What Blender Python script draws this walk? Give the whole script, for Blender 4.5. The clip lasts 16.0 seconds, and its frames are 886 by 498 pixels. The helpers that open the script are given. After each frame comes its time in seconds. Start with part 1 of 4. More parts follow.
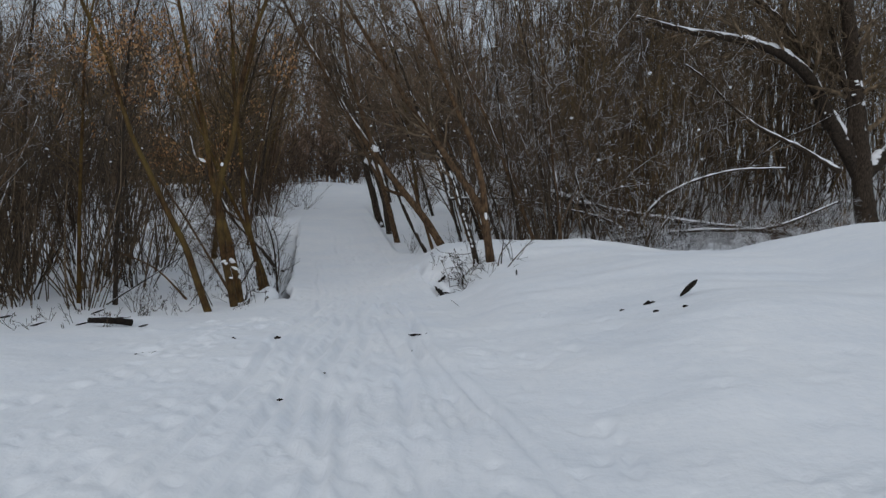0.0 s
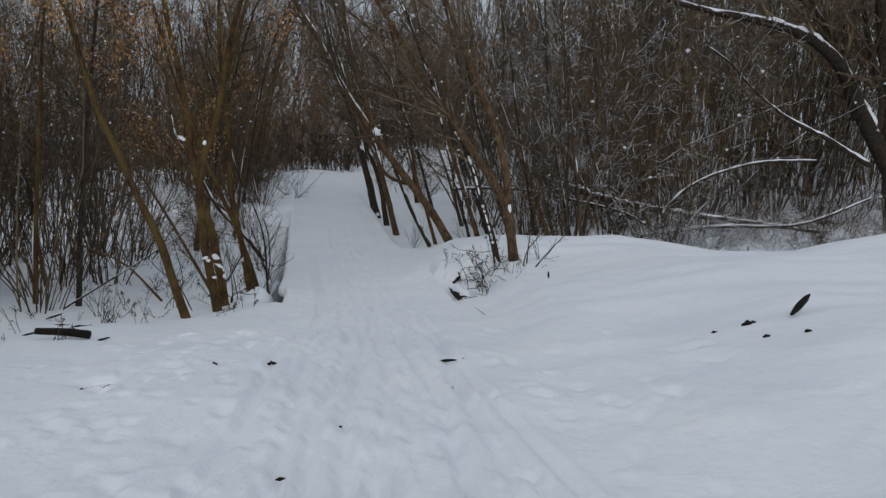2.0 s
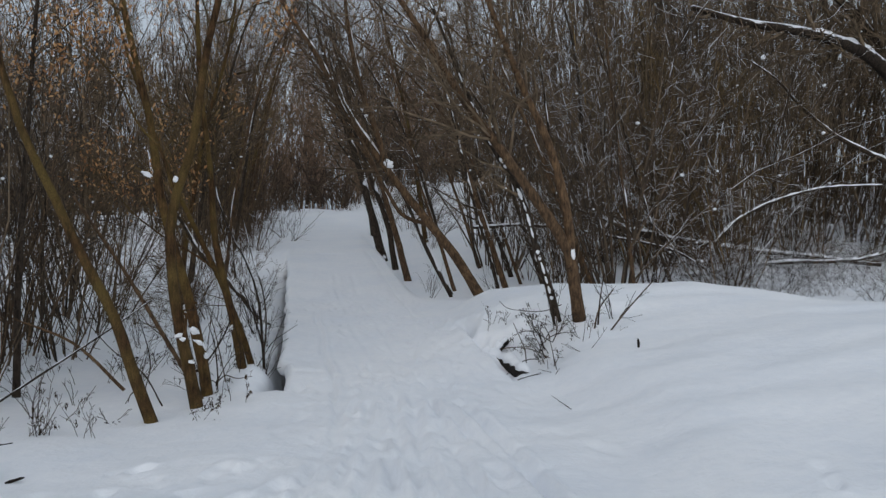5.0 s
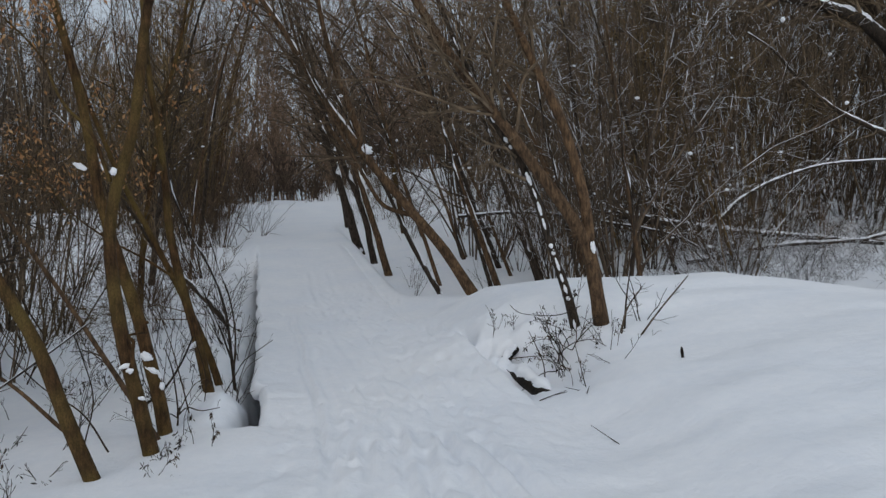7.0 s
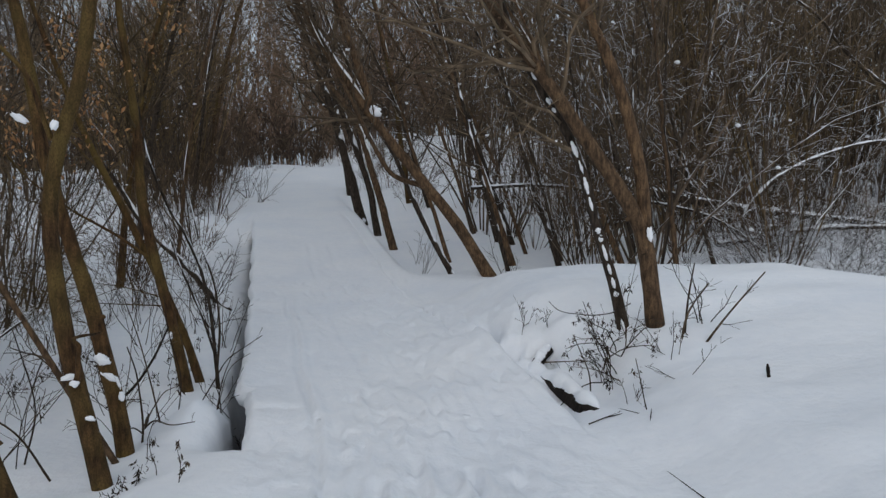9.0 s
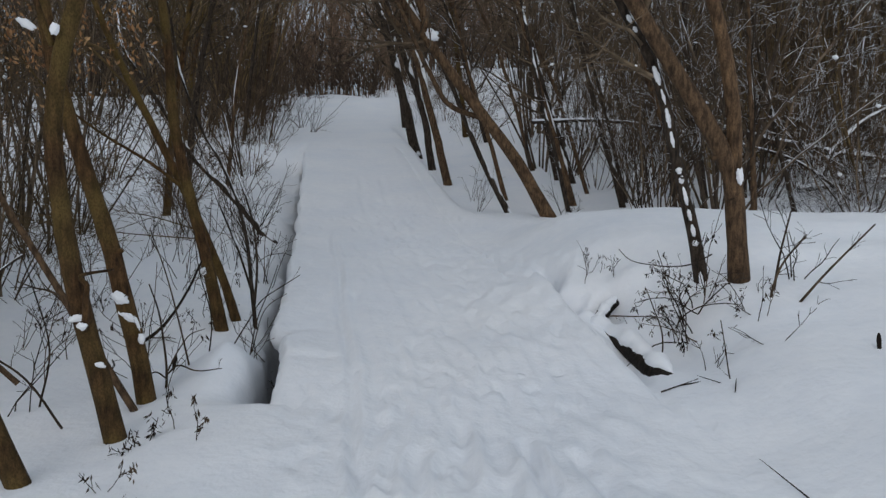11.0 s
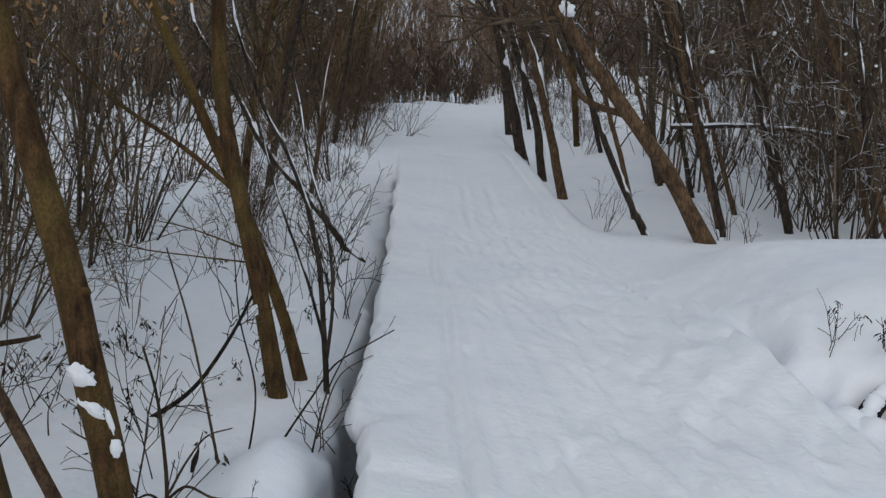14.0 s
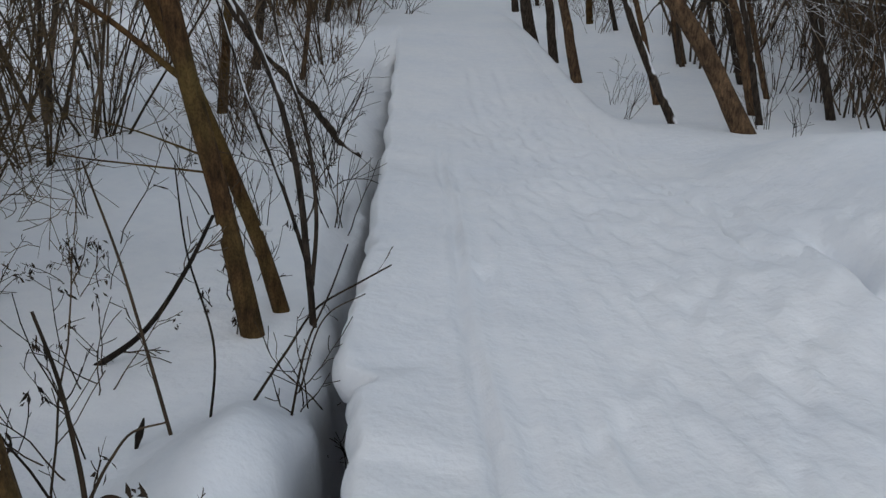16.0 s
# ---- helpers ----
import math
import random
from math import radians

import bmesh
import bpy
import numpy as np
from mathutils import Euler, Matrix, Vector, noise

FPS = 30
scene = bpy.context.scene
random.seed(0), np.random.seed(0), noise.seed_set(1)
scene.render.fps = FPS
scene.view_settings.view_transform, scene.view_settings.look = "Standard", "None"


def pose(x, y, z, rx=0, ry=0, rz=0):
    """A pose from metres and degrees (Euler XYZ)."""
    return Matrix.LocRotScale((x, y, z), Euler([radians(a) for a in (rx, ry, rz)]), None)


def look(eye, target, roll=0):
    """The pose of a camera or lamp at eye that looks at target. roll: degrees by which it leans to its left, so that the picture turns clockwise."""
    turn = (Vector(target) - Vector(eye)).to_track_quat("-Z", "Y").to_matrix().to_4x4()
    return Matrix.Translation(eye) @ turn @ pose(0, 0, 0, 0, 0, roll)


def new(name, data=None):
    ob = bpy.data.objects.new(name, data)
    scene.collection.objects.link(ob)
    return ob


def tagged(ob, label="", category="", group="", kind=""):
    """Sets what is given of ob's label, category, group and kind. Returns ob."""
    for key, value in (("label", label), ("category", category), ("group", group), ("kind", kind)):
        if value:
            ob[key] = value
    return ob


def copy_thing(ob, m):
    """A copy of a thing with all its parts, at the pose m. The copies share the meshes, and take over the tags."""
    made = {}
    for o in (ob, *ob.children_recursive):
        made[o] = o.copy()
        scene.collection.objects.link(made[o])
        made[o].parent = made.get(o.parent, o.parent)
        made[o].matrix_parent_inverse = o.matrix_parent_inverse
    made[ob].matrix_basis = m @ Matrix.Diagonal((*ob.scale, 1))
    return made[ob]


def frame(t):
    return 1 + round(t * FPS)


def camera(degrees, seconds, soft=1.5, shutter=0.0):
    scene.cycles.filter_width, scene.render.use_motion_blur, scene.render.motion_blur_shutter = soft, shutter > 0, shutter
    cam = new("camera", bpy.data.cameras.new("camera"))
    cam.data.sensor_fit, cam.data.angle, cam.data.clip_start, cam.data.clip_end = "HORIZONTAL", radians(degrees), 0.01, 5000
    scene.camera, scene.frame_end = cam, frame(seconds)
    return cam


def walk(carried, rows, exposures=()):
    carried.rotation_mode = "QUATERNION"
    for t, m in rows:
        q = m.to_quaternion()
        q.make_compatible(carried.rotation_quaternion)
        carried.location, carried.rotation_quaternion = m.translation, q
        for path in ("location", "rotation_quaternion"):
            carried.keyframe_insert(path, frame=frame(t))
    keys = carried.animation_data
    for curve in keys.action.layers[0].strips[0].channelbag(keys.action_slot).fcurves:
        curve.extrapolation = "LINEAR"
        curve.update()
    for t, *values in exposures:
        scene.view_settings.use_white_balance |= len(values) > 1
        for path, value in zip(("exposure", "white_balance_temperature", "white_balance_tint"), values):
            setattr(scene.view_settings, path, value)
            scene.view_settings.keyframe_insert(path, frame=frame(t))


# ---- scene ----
cam = camera(59.5, 16.0, soft=1.4)
METRES, EYE, TILT, LEAN, TURN = 12.0, 1.58, -4.6, 0.0, 0.0
ROWS = [
    (0.0, 0.0, 0.0, 0.0, -0.0, 0.0, -0.0),
    (0.5, -0.0125, 0.0366, 0.0029, -1.64, -0.19, 0.23),
    (1.0, -0.0163, 0.0765, 0.0034, -1.69, -0.38, -0.08),
    (1.5, -0.0285, 0.1164, 0.004, -1.43, -0.53, -0.49),
    (2.0, -0.0393, 0.1549, 0.0074, -0.95, -0.68, -0.73),
    (2.5, -0.0429, 0.1984, 0.0117, 0.2, 0.41, -1.01),
    (3.0, -0.0546, 0.2365, 0.0137, 0.17, 0.62, -0.92),
    (3.5, -0.0614, 0.2722, 0.015, -0.0, 0.69, -0.65),
    (4.0, -0.0703, 0.3113, 0.0208, -0.12, 2.21, -0.32),
    (6.5, -0.1058, 0.4746, 0.0397, -3.21, 1.25, 2.16),
    (7.0, -0.1096, 0.5022, 0.0437, -3.48, 0.89, 2.5),
    (7.5, -0.1152, 0.5298, 0.0482, -4.91, -0.78, 2.97),
    (8.0, -0.1113, 0.5674, 0.0482, -4.29, -0.82, 2.43),
    (8.5, -0.1166, 0.6018, 0.0514, -3.4, -0.96, 1.64),
    (9.0, -0.122, 0.6189, 0.0562, -3.53, -1.46, 0.96),
    (9.5, -0.1226, 0.6299, 0.0561, -2.25, -4.18, 0.59),
    (12.0, -0.1184, 0.727, 0.0533, 1.84, -6.63, -1.17),
    (12.5, -0.1276, 0.7579, 0.0516, 2.56, -7.17, -1.32),
    (13.0, -0.135, 0.7972, 0.0497, 3.01, -7.69, -2.19),
    (13.5, -0.151, 0.8334, 0.0471, 4.6, -7.61, -2.67),
    (14.0, -0.1617, 0.8702, 0.0468, 7.2, -5.39, -2.39),
    (14.5, -0.1832, 0.8996, 0.0433, 8.9, -10.07, -2.97),
    (15.0, -0.1987, 0.913, 0.0443, 8.31, -13.76, -3.28),
    (15.5, -0.1937, 0.9256, 0.0458, 7.68, -14.22, -1.83),
    (16.0, -0.1749, 0.9496, 0.0469, 7.26, -13.87, -1.9),
]
walk(cam, [(t, pose(0, 0, EYE, TILT, LEAN, TURN) @ pose(METRES * x, METRES * y, METRES * z, 90 + pitch, roll, yaw)) for t, x, y, z, yaw, pitch, roll in ROWS],
     exposures=[(0.0, -0.33), (2.0, -0.27), (4.0, -0.12), (9.5, -0.12), (12.0, -0.2), (13.0, -0.2), (14.5, 0.12), (15.2, -0.12), (16.0, -0.15)])

# ---- world and light: an overcast winter day ----
world = bpy.data.worlds.new("world")
scene.world = world
world.use_nodes = True
wt = world.node_tree
sky = wt.nodes.new("ShaderNodeTexSky")
sky.sky_type = "NISHITA"
sky.sun_disc = False
sky.sun_elevation = radians(38)
sky.sun_rotation = radians(200)
sky.air_density, sky.dust_density = 1.0, 4.0
grey = wt.nodes.new("ShaderNodeHueSaturation")
grey.inputs["Saturation"].default_value = 0.35
cloud = wt.nodes.new("ShaderNodeMix")
cloud.data_type = "RGBA"
cloud.inputs[0].default_value = 0.65
cloud.inputs[7].default_value = (4.68, 5.5, 6.42, 1)
wt.links.new(sky.outputs["Color"], grey.inputs["Color"])
wt.links.new(grey.outputs["Color"], cloud.inputs[6])
wt.links.new(cloud.outputs[2], wt.nodes["Background"].inputs["Color"])
wt.nodes["Background"].inputs["Strength"].default_value = 0.11
sun = new("sun", bpy.data.lights.new("sun", "SUN"))
sun.data.energy, sun.data.angle, sun.data.color = 0.5, radians(70), (1.0, 0.98, 0.96)
sun.matrix_world = look((5, -14, 16), (0, 8, 0))


# ---- materials ----
def material(name, rough=0.8):
    m = bpy.data.materials.new(name)
    m.use_nodes = True
    n = m.node_tree.nodes
    n["Principled BSDF"].inputs["Roughness"].default_value = rough
    return m, n, m.node_tree.links, n["Principled BSDF"]


def noise_node(n, l, scale, detail=4, source="Object", stretch=(1, 1, 1)):
    tc = n.new("ShaderNodeTexCoord")
    mp = n.new("ShaderNodeMapping")
    mp.inputs["Scale"].default_value = stretch
    nz = n.new("ShaderNodeTexNoise")
    nz.inputs["Scale"].default_value, nz.inputs["Detail"].default_value = scale, detail
    l.new(tc.outputs[source], mp.inputs["Vector"])
    l.new(mp.outputs["Vector"], nz.inputs["Vector"])
    return nz.outputs["Fac"]


def ramp(n, l, fac, stops):
    r = n.new("ShaderNodeValToRGB")
    while len(r.color_ramp.elements) < len(stops):
        r.color_ramp.elements.new(0.5)
    for e, (p, c) in zip(r.color_ramp.elements, stops):
        e.position, e.color = p, (*c, 1)
    l.new(fac, r.inputs["Fac"])
    return r.outputs["Color"]


def mixed(n, l, fac, a, b, kind="MIX"):
    m = n.new("ShaderNodeMix")
    m.data_type, m.blend_type = "RGBA", kind
    if isinstance(fac, float):
        m.inputs["Factor"].default_value = fac
    else:
        l.new(fac, m.inputs["Factor"])
    for s, v in (("A", a), ("B", b)):
        sock = next(i for i in m.inputs if i.name == s and i.type == "RGBA")
        if isinstance(v, tuple):
            sock.default_value = (*v, 1)
        else:
            l.new(v, sock)
    return next(o for o in m.outputs if o.type == "RGBA")


def bump(n, l, bsdf, height, strength, distance, before=None):
    b = n.new("ShaderNodeBump")
    b.inputs["Strength"].default_value, b.inputs["Distance"].default_value = strength, distance
    l.new(height, b.inputs["Height"])
    if before is not None:
        l.new(before, b.inputs["Normal"])
    l.new(b.outputs["Normal"], bsdf.inputs["Normal"])
    return b.outputs["Normal"]


def snow_material(name, coarse):
    m, n, l, b = material(name, 0.75)
    patch = noise_node(n, l, 0.9, 5)
    grain = noise_node(n, l, 9.0, 6)
    l.new(mixed(n, l, 0.25, ramp(n, l, patch, [(0.3, (0.80, 0.83, 0.88)), (0.7, (0.88, 0.89, 0.91))]),
                ramp(n, l, grain, [(0.3, (0.74, 0.77, 0.82)), (0.7, (0.91, 0.91, 0.92))])), b.inputs["Base Color"])
    first = bump(n, l, b, noise_node(n, l, 7.0, 6), coarse, 0.05)
    first = bump(n, l, b, noise_node(n, l, 22.0, 4), coarse * 1.35, 0.02, first)
    bump(n, l, b, noise_node(n, l, 60.0, 3), 0.12, 0.006, first)
    b.inputs["Specular IOR Level"].default_value = 0.25
    return m


SNOW = snow_material("packed_snow", 0.27)
LOOSE = snow_material("loose_snow", 0.2)


def bark_material(name, dark, light, moss=None, dusting=0.0, fine=38.0):
    """Bark with streaks along the stem; dusting: how much snow clings to the upper sides."""
    m, n, l, b = material(name, 0.9)
    streak = noise_node(n, l, fine, 6, stretch=(1, 1, 0.25))
    c = ramp(n, l, streak, [(0.32, dark), (0.68, light)])
    c = mixed(n, l, 0.75, c, ramp(n, l, noise_node(n, l, 7.0, 5), [(0.3, (0.45, 0.42, 0.42)), (0.7, (1.25, 1.2, 1.15))]), "MULTIPLY")
    if moss:
        c = mixed(n, l, ramp(n, l, noise_node(n, l, 1.7, 4), [(0.42, (0, 0, 0)), (0.62, (0.8, 0.8, 0.8))]), c, moss)
    if fine > 10:
        c = mixed(n, l, 0.8, c, ramp(n, l, noise_node(n, l, fine * 3.2, 7, stretch=(1, 1, 0.6)), [(0.34, (0.60, 0.58, 0.56)), (0.50, (1.0, 1.0, 1.0)), (0.68, (1.35, 1.3, 1.25))]), "MULTIPLY")
    info = n.new("ShaderNodeObjectInfo")
    tone = ramp(n, l, info.outputs["Random"], [(0.0, (0.50, 0.50, 0.53)), (0.7, (1.15, 1.10, 1.04)), (1.0, (1.9, 1.85, 1.75))] if fine < 10 else [(0.0, (0.84, 0.84, 0.86)), (1.0, (1.12, 1.08, 1.04))])
    c = mixed(n, l, 1.0, c, tone, "MULTIPLY")
    if dusting:
        geo = n.new("ShaderNodeNewGeometry")
        sep = n.new("ShaderNodeSeparateXYZ")
        l.new(geo.outputs["Normal"], sep.inputs["Vector"])
        up = n.new("ShaderNodeMath")
        up.operation = "MULTIPLY_ADD"
        l.new(noise_node(n, l, 2.6, 3), up.inputs[0])
        up.inputs[1].default_value = 2.0
        l.new(sep.outputs["Z"], up.inputs[2])
        shift = n.new("ShaderNodeMath")
        shift.operation = "SUBTRACT"
        l.new(up.outputs["Value"], shift.inputs[0])
        shift.inputs[1].default_value = 0.95 - dusting
        k = ramp(n, l, shift.outputs["Value"], [(0.5, (0, 0, 0)), (0.62, (1, 1, 1))])
        c = mixed(n, l, k, c, (0.82, 0.84, 0.88))
    l.new(c, b.inputs["Base Color"])
    bump(n, l, b, streak, 0.9, 0.014)
    b.inputs["Specular IOR Level"].default_value = 0.2
    return m


BARK_WARM = bark_material("maple_bark", (0.022, 0.013, 0.006), (0.108, 0.062, 0.027), (0.115, 0.082, 0.026))
BARK_RED = bark_material("leaning_bark", (0.042, 0.028, 0.018), (0.165, 0.108, 0.062))
BARK_DARK = bark_material("willow_bark", (0.017, 0.014, 0.011), (0.074, 0.058, 0.044), None, 0.10)
TWIG = bark_material("thicket_bark", (0.040, 0.032, 0.022), (0.155, 0.120, 0.085), None, 0.0, 6.0)
TWIG_SNOWY = bark_material("snowy_thicket_bark", (0.040, 0.032, 0.025), (0.155, 0.122, 0.090), None, 0.05, 6.0)
# twig brown with light put into the colour, against the far woods' self-shadow
TWIG_FAR_LIGHTENED = bark_material("far_brush_lightened", (0.09, 0.066, 0.048), (0.27, 0.195, 0.14), None, 0.0, 6.0)
TWIG_RED = bark_material("rusty_twigs", (0.042, 0.030, 0.020), (0.155, 0.112, 0.074), None, 0.0, 6.0)
TWIG_OLIVE = bark_material("olive_twigs", (0.055, 0.040, 0.019), (0.21, 0.152, 0.073), None, 0.0, 6.0)
WEED = bark_material("dead_weed", (0.014, 0.011, 0.008), (0.070, 0.052, 0.036), None, 0.0, 8.0)
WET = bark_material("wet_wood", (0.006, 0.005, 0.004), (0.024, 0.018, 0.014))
PLANK = bark_material("deck_plank", (0.011, 0.009, 0.007), (0.042, 0.034, 0.026))


def leaf_material():
    m, n, l, b = material("dry_seed_leaf", 0.8)
    geo = n.new("ShaderNodeNewGeometry")
    l.new(ramp(n, l, geo.outputs["Random Per Island"], [(0.0, (0.17, 0.075, 0.028)), (0.5, (0.34, 0.165, 0.06)), (1.0, (0.46, 0.28, 0.13))]), b.inputs["Base Color"])
    return m


LEAF = leaf_material()


# ---- mesh tools ----
def mesh_of(name, verts, quads, mat, tris=None, smooth=True):
    me = bpy.data.meshes.new(name)
    verts = np.asarray(verts, np.float32)
    quads = np.asarray(quads, np.int32).reshape(-1, 4)
    tris = np.zeros((0, 3), np.int32) if tris is None else np.asarray(tris, np.int32).reshape(-1, 3)
    me.vertices.add(len(verts))
    me.vertices.foreach_set("co", verts.ravel())
    me.loops.add(quads.size + tris.size)
    me.loops.foreach_set("vertex_index", np.concatenate([quads.ravel(), tris.ravel()]))
    me.polygons.add(len(quads) + len(tris))
    me.polygons.foreach_set("loop_start", np.concatenate([np.arange(len(quads)) * 4, quads.size + np.arange(len(tris)) * 3]))
    me.materials.append(mat)
    me.update(calc_edges=True)
    if smooth:
        me.shade_smooth()
    return me


class Wood:
    """Gathers stems and twigs as tapered tubes for one mesh."""

    def __init__(self):
        self.verts, self.quads, self.tris, self.count = [], [], [], 0

    def add(self, pts, radii, sides=3):
        pts, radii = np.asarray(pts, float), np.asarray(radii, float)
        if pts.ndim == 2:
            pts, radii = pts[None], radii[None]
        k, m, _ = pts.shape
        tan = np.gradient(pts, axis=1)
        tan /= np.linalg.norm(tan, axis=2, keepdims=True) + 1e-9
        mean = tan.mean(1)
        ref = np.where(np.abs(mean[:, 2:3]) > 0.7, np.array([[1.0, 0.2, 0.0]]), np.array([[0.0, 0.1, 1.0]]))
        a = np.cross(tan, ref[:, None, :])
        a /= np.linalg.norm(a, axis=2, keepdims=True) + 1e-9
        b = np.cross(tan, a)
        ang = np.arange(sides) * 2 * np.pi / sides
        ring = pts[:, :, None] + radii[:, :, None, None] * (a[:, :, None] * np.cos(ang)[:, None] + b[:, :, None] * np.sin(ang)[:, None])
        idx = self.count + np.arange(k * m * sides).reshape(k, m, sides)
        nxt = np.roll(idx, -1, axis=2)
        self.quads.append(np.stack([idx[:, :-1], nxt[:, :-1], nxt[:, 1:], idx[:, 1:]], -1).reshape(-1, 4)[:, ::-1])
        if sides > 3:
            for row, flip in ((idx[:, 0], False), (idx[:, -1], True)):
                for j in range(1, sides - 1):
                    f = np.stack([row[:, 0], row[:, j], row[:, j + 1]], -1)
                    self.tris.append(f[:, ::-1] if flip else f)
        self.verts.append(ring.reshape(-1, 3))
        self.count += k * m * sides

    def mesh(self, name, mat):
        return mesh_of(name, np.concatenate(self.verts), np.concatenate(self.quads), mat, np.concatenate(self.tris) if self.tris else None)


def thing(name, x, y, z, label, category, group="", kind=""):
    ob = new(name)
    ob.empty_display_size = 0.1
    ob.location = (x, y, z)
    return tagged(ob, label, category, group, kind)


def part(name, me, parent, label=""):
    ob = new(name, me)
    ob.parent = parent
    return tagged(ob, label)


def smooth_line(pts, n):
    """A smooth line of n points through a few given ones."""
    p = np.asarray(pts, float)
    s = np.concatenate([[0], np.cumsum(np.linalg.norm(np.diff(p, axis=0), axis=1))])
    g = np.gradient(p, s, axis=0)
    u = np.linspace(0, s[-1], n)
    i = np.clip(np.searchsorted(s, u, side="right") - 1, 0, len(p) - 2)
    h = (s[i + 1] - s[i])[:, None]
    t = ((u - s[i])[:, None]) / h
    return (2 * t**3 - 3 * t**2 + 1) * p[i] + (t**3 - 2 * t**2 + t) * h * g[i] + (-2 * t**3 + 3 * t**2) * p[i + 1] + (t**3 - t**2) * h * g[i + 1]


def sprays(r, base, ways, lengths, m, rise=0.0, wobble=0.12):
    """Lines of m points that grow from base along ways, bend upwards by rise and wander."""
    k = len(base)
    pts = np.zeros((k, m, 3))
    pts[:, 0] = base
    step = (lengths / (m - 1))[:, None]
    w = ways.copy()
    for j in range(1, m):
        w = w + r.normal(0, wobble, (k, 3)) + np.array([0, 0, rise])
        w /= np.linalg.norm(w, axis=1, keepdims=True)
        pts[:, j] = pts[:, j - 1] + w * step
    return pts


def shoots(r, lines, radii, per, lo, hi, length, spread, m, rise, wobble=0.12, thin=0.5):
    """Side shoots along the given lines: their points and radii."""
    k, n, _ = lines.shape
    who = np.repeat(np.arange(k), per)
    u = r.uniform(lo, hi, k * per) * (n - 1)
    i = np.minimum(u.astype(int), n - 2)
    f = (u - i)[:, None]
    base = lines[who, i] * (1 - f) + lines[who, i + 1] * f
    along = lines[who, i + 1] - lines[who, i]
    along /= np.linalg.norm(along, axis=1, keepdims=True) + 1e-9
    side = r.normal(0, 1, (k * per, 3))
    side -= (side * along).sum(1, keepdims=True) * along
    side /= np.linalg.norm(side, axis=1, keepdims=True)
    sp = r.uniform(spread * 0.6, spread * 1.3, (k * per, 1))
    ways = along * np.cos(sp) + side * np.sin(sp)
    left = 1 - u / (n - 1)
    ln = length * r.uniform(0.45, 1.15, k * per) * (0.45 + 0.75 * left)
    pts = sprays(r, base, ways, ln, m, rise, wobble)
    r0 = radii[who, i] * thin * r.uniform(0.7, 1.0, k * per)
    return pts, r0[:, None] * np.linspace(1, 0.35, m)[None]


# ---- the lie of the land ----
def smoothstep(a, b, v):
    t = np.clip((v - a) / (b - a), 0, 1)
    return t * t * (3 - 2 * t)


def waves(x, y, scale, seed):
    """Soft rolling unevenness, about -1 to 1."""
    r = np.random.default_rng(seed)
    s = 0
    for _ in range(6):
        a, p, q = r.uniform(0, 6.28), r.uniform(0, 6.28), r.uniform(0.6, 1.7) / scale
        s = s + np.sin((x * np.cos(a) + y * np.sin(a)) * q * 6.28 + p + 0.8 * np.sin((x * np.sin(a) - y * np.cos(a)) * q * 3.1 + p))
    return s / 3.2


LEAN_X = -0.167


def deck_left(y):
    return -2.66 + LEAN_X * (y - 13.0)


def deck_right(y):
    return -0.06 + LEAN_X * (y - 13.3) - 0.09 * (1 - smoothstep(15.5, 16.8, y))


def path_z(y):
    return np.interp(y, [-20, 0, 7.5, 9.2, 11, 13, 20, 23, 27, 30, 36, 46, 60, 400], [0, 0, 0.03, -0.06, -0.2, -0.27, -0.27, 0.03, 0.43, 0.63, 0.86, 1.7, 1.75, 3.0])


def soft_path_z(y):
    return sum(path_z(y + d) for d in (-1.2, -0.6, 0, 0.6, 1.2)) / 5


def path_mid(y):
    return np.interp(y, [-20, 0, 3.7, 7.5, 9, 13.3, 46, 60], [1.0, 0.2, -0.5, -1.1, -1.25, -1.35, -6.6, -9])


def mound(x, y):
    """The drift that spills from the east over the edge of the deck."""
    return 0.36 * smoothstep(-1.5, 0.1, x) * (1 - smoothstep(0.5, 3.0, x)) * smoothstep(12.9, 16.3, y) * (1 - smoothstep(16.8, 19.4, y))


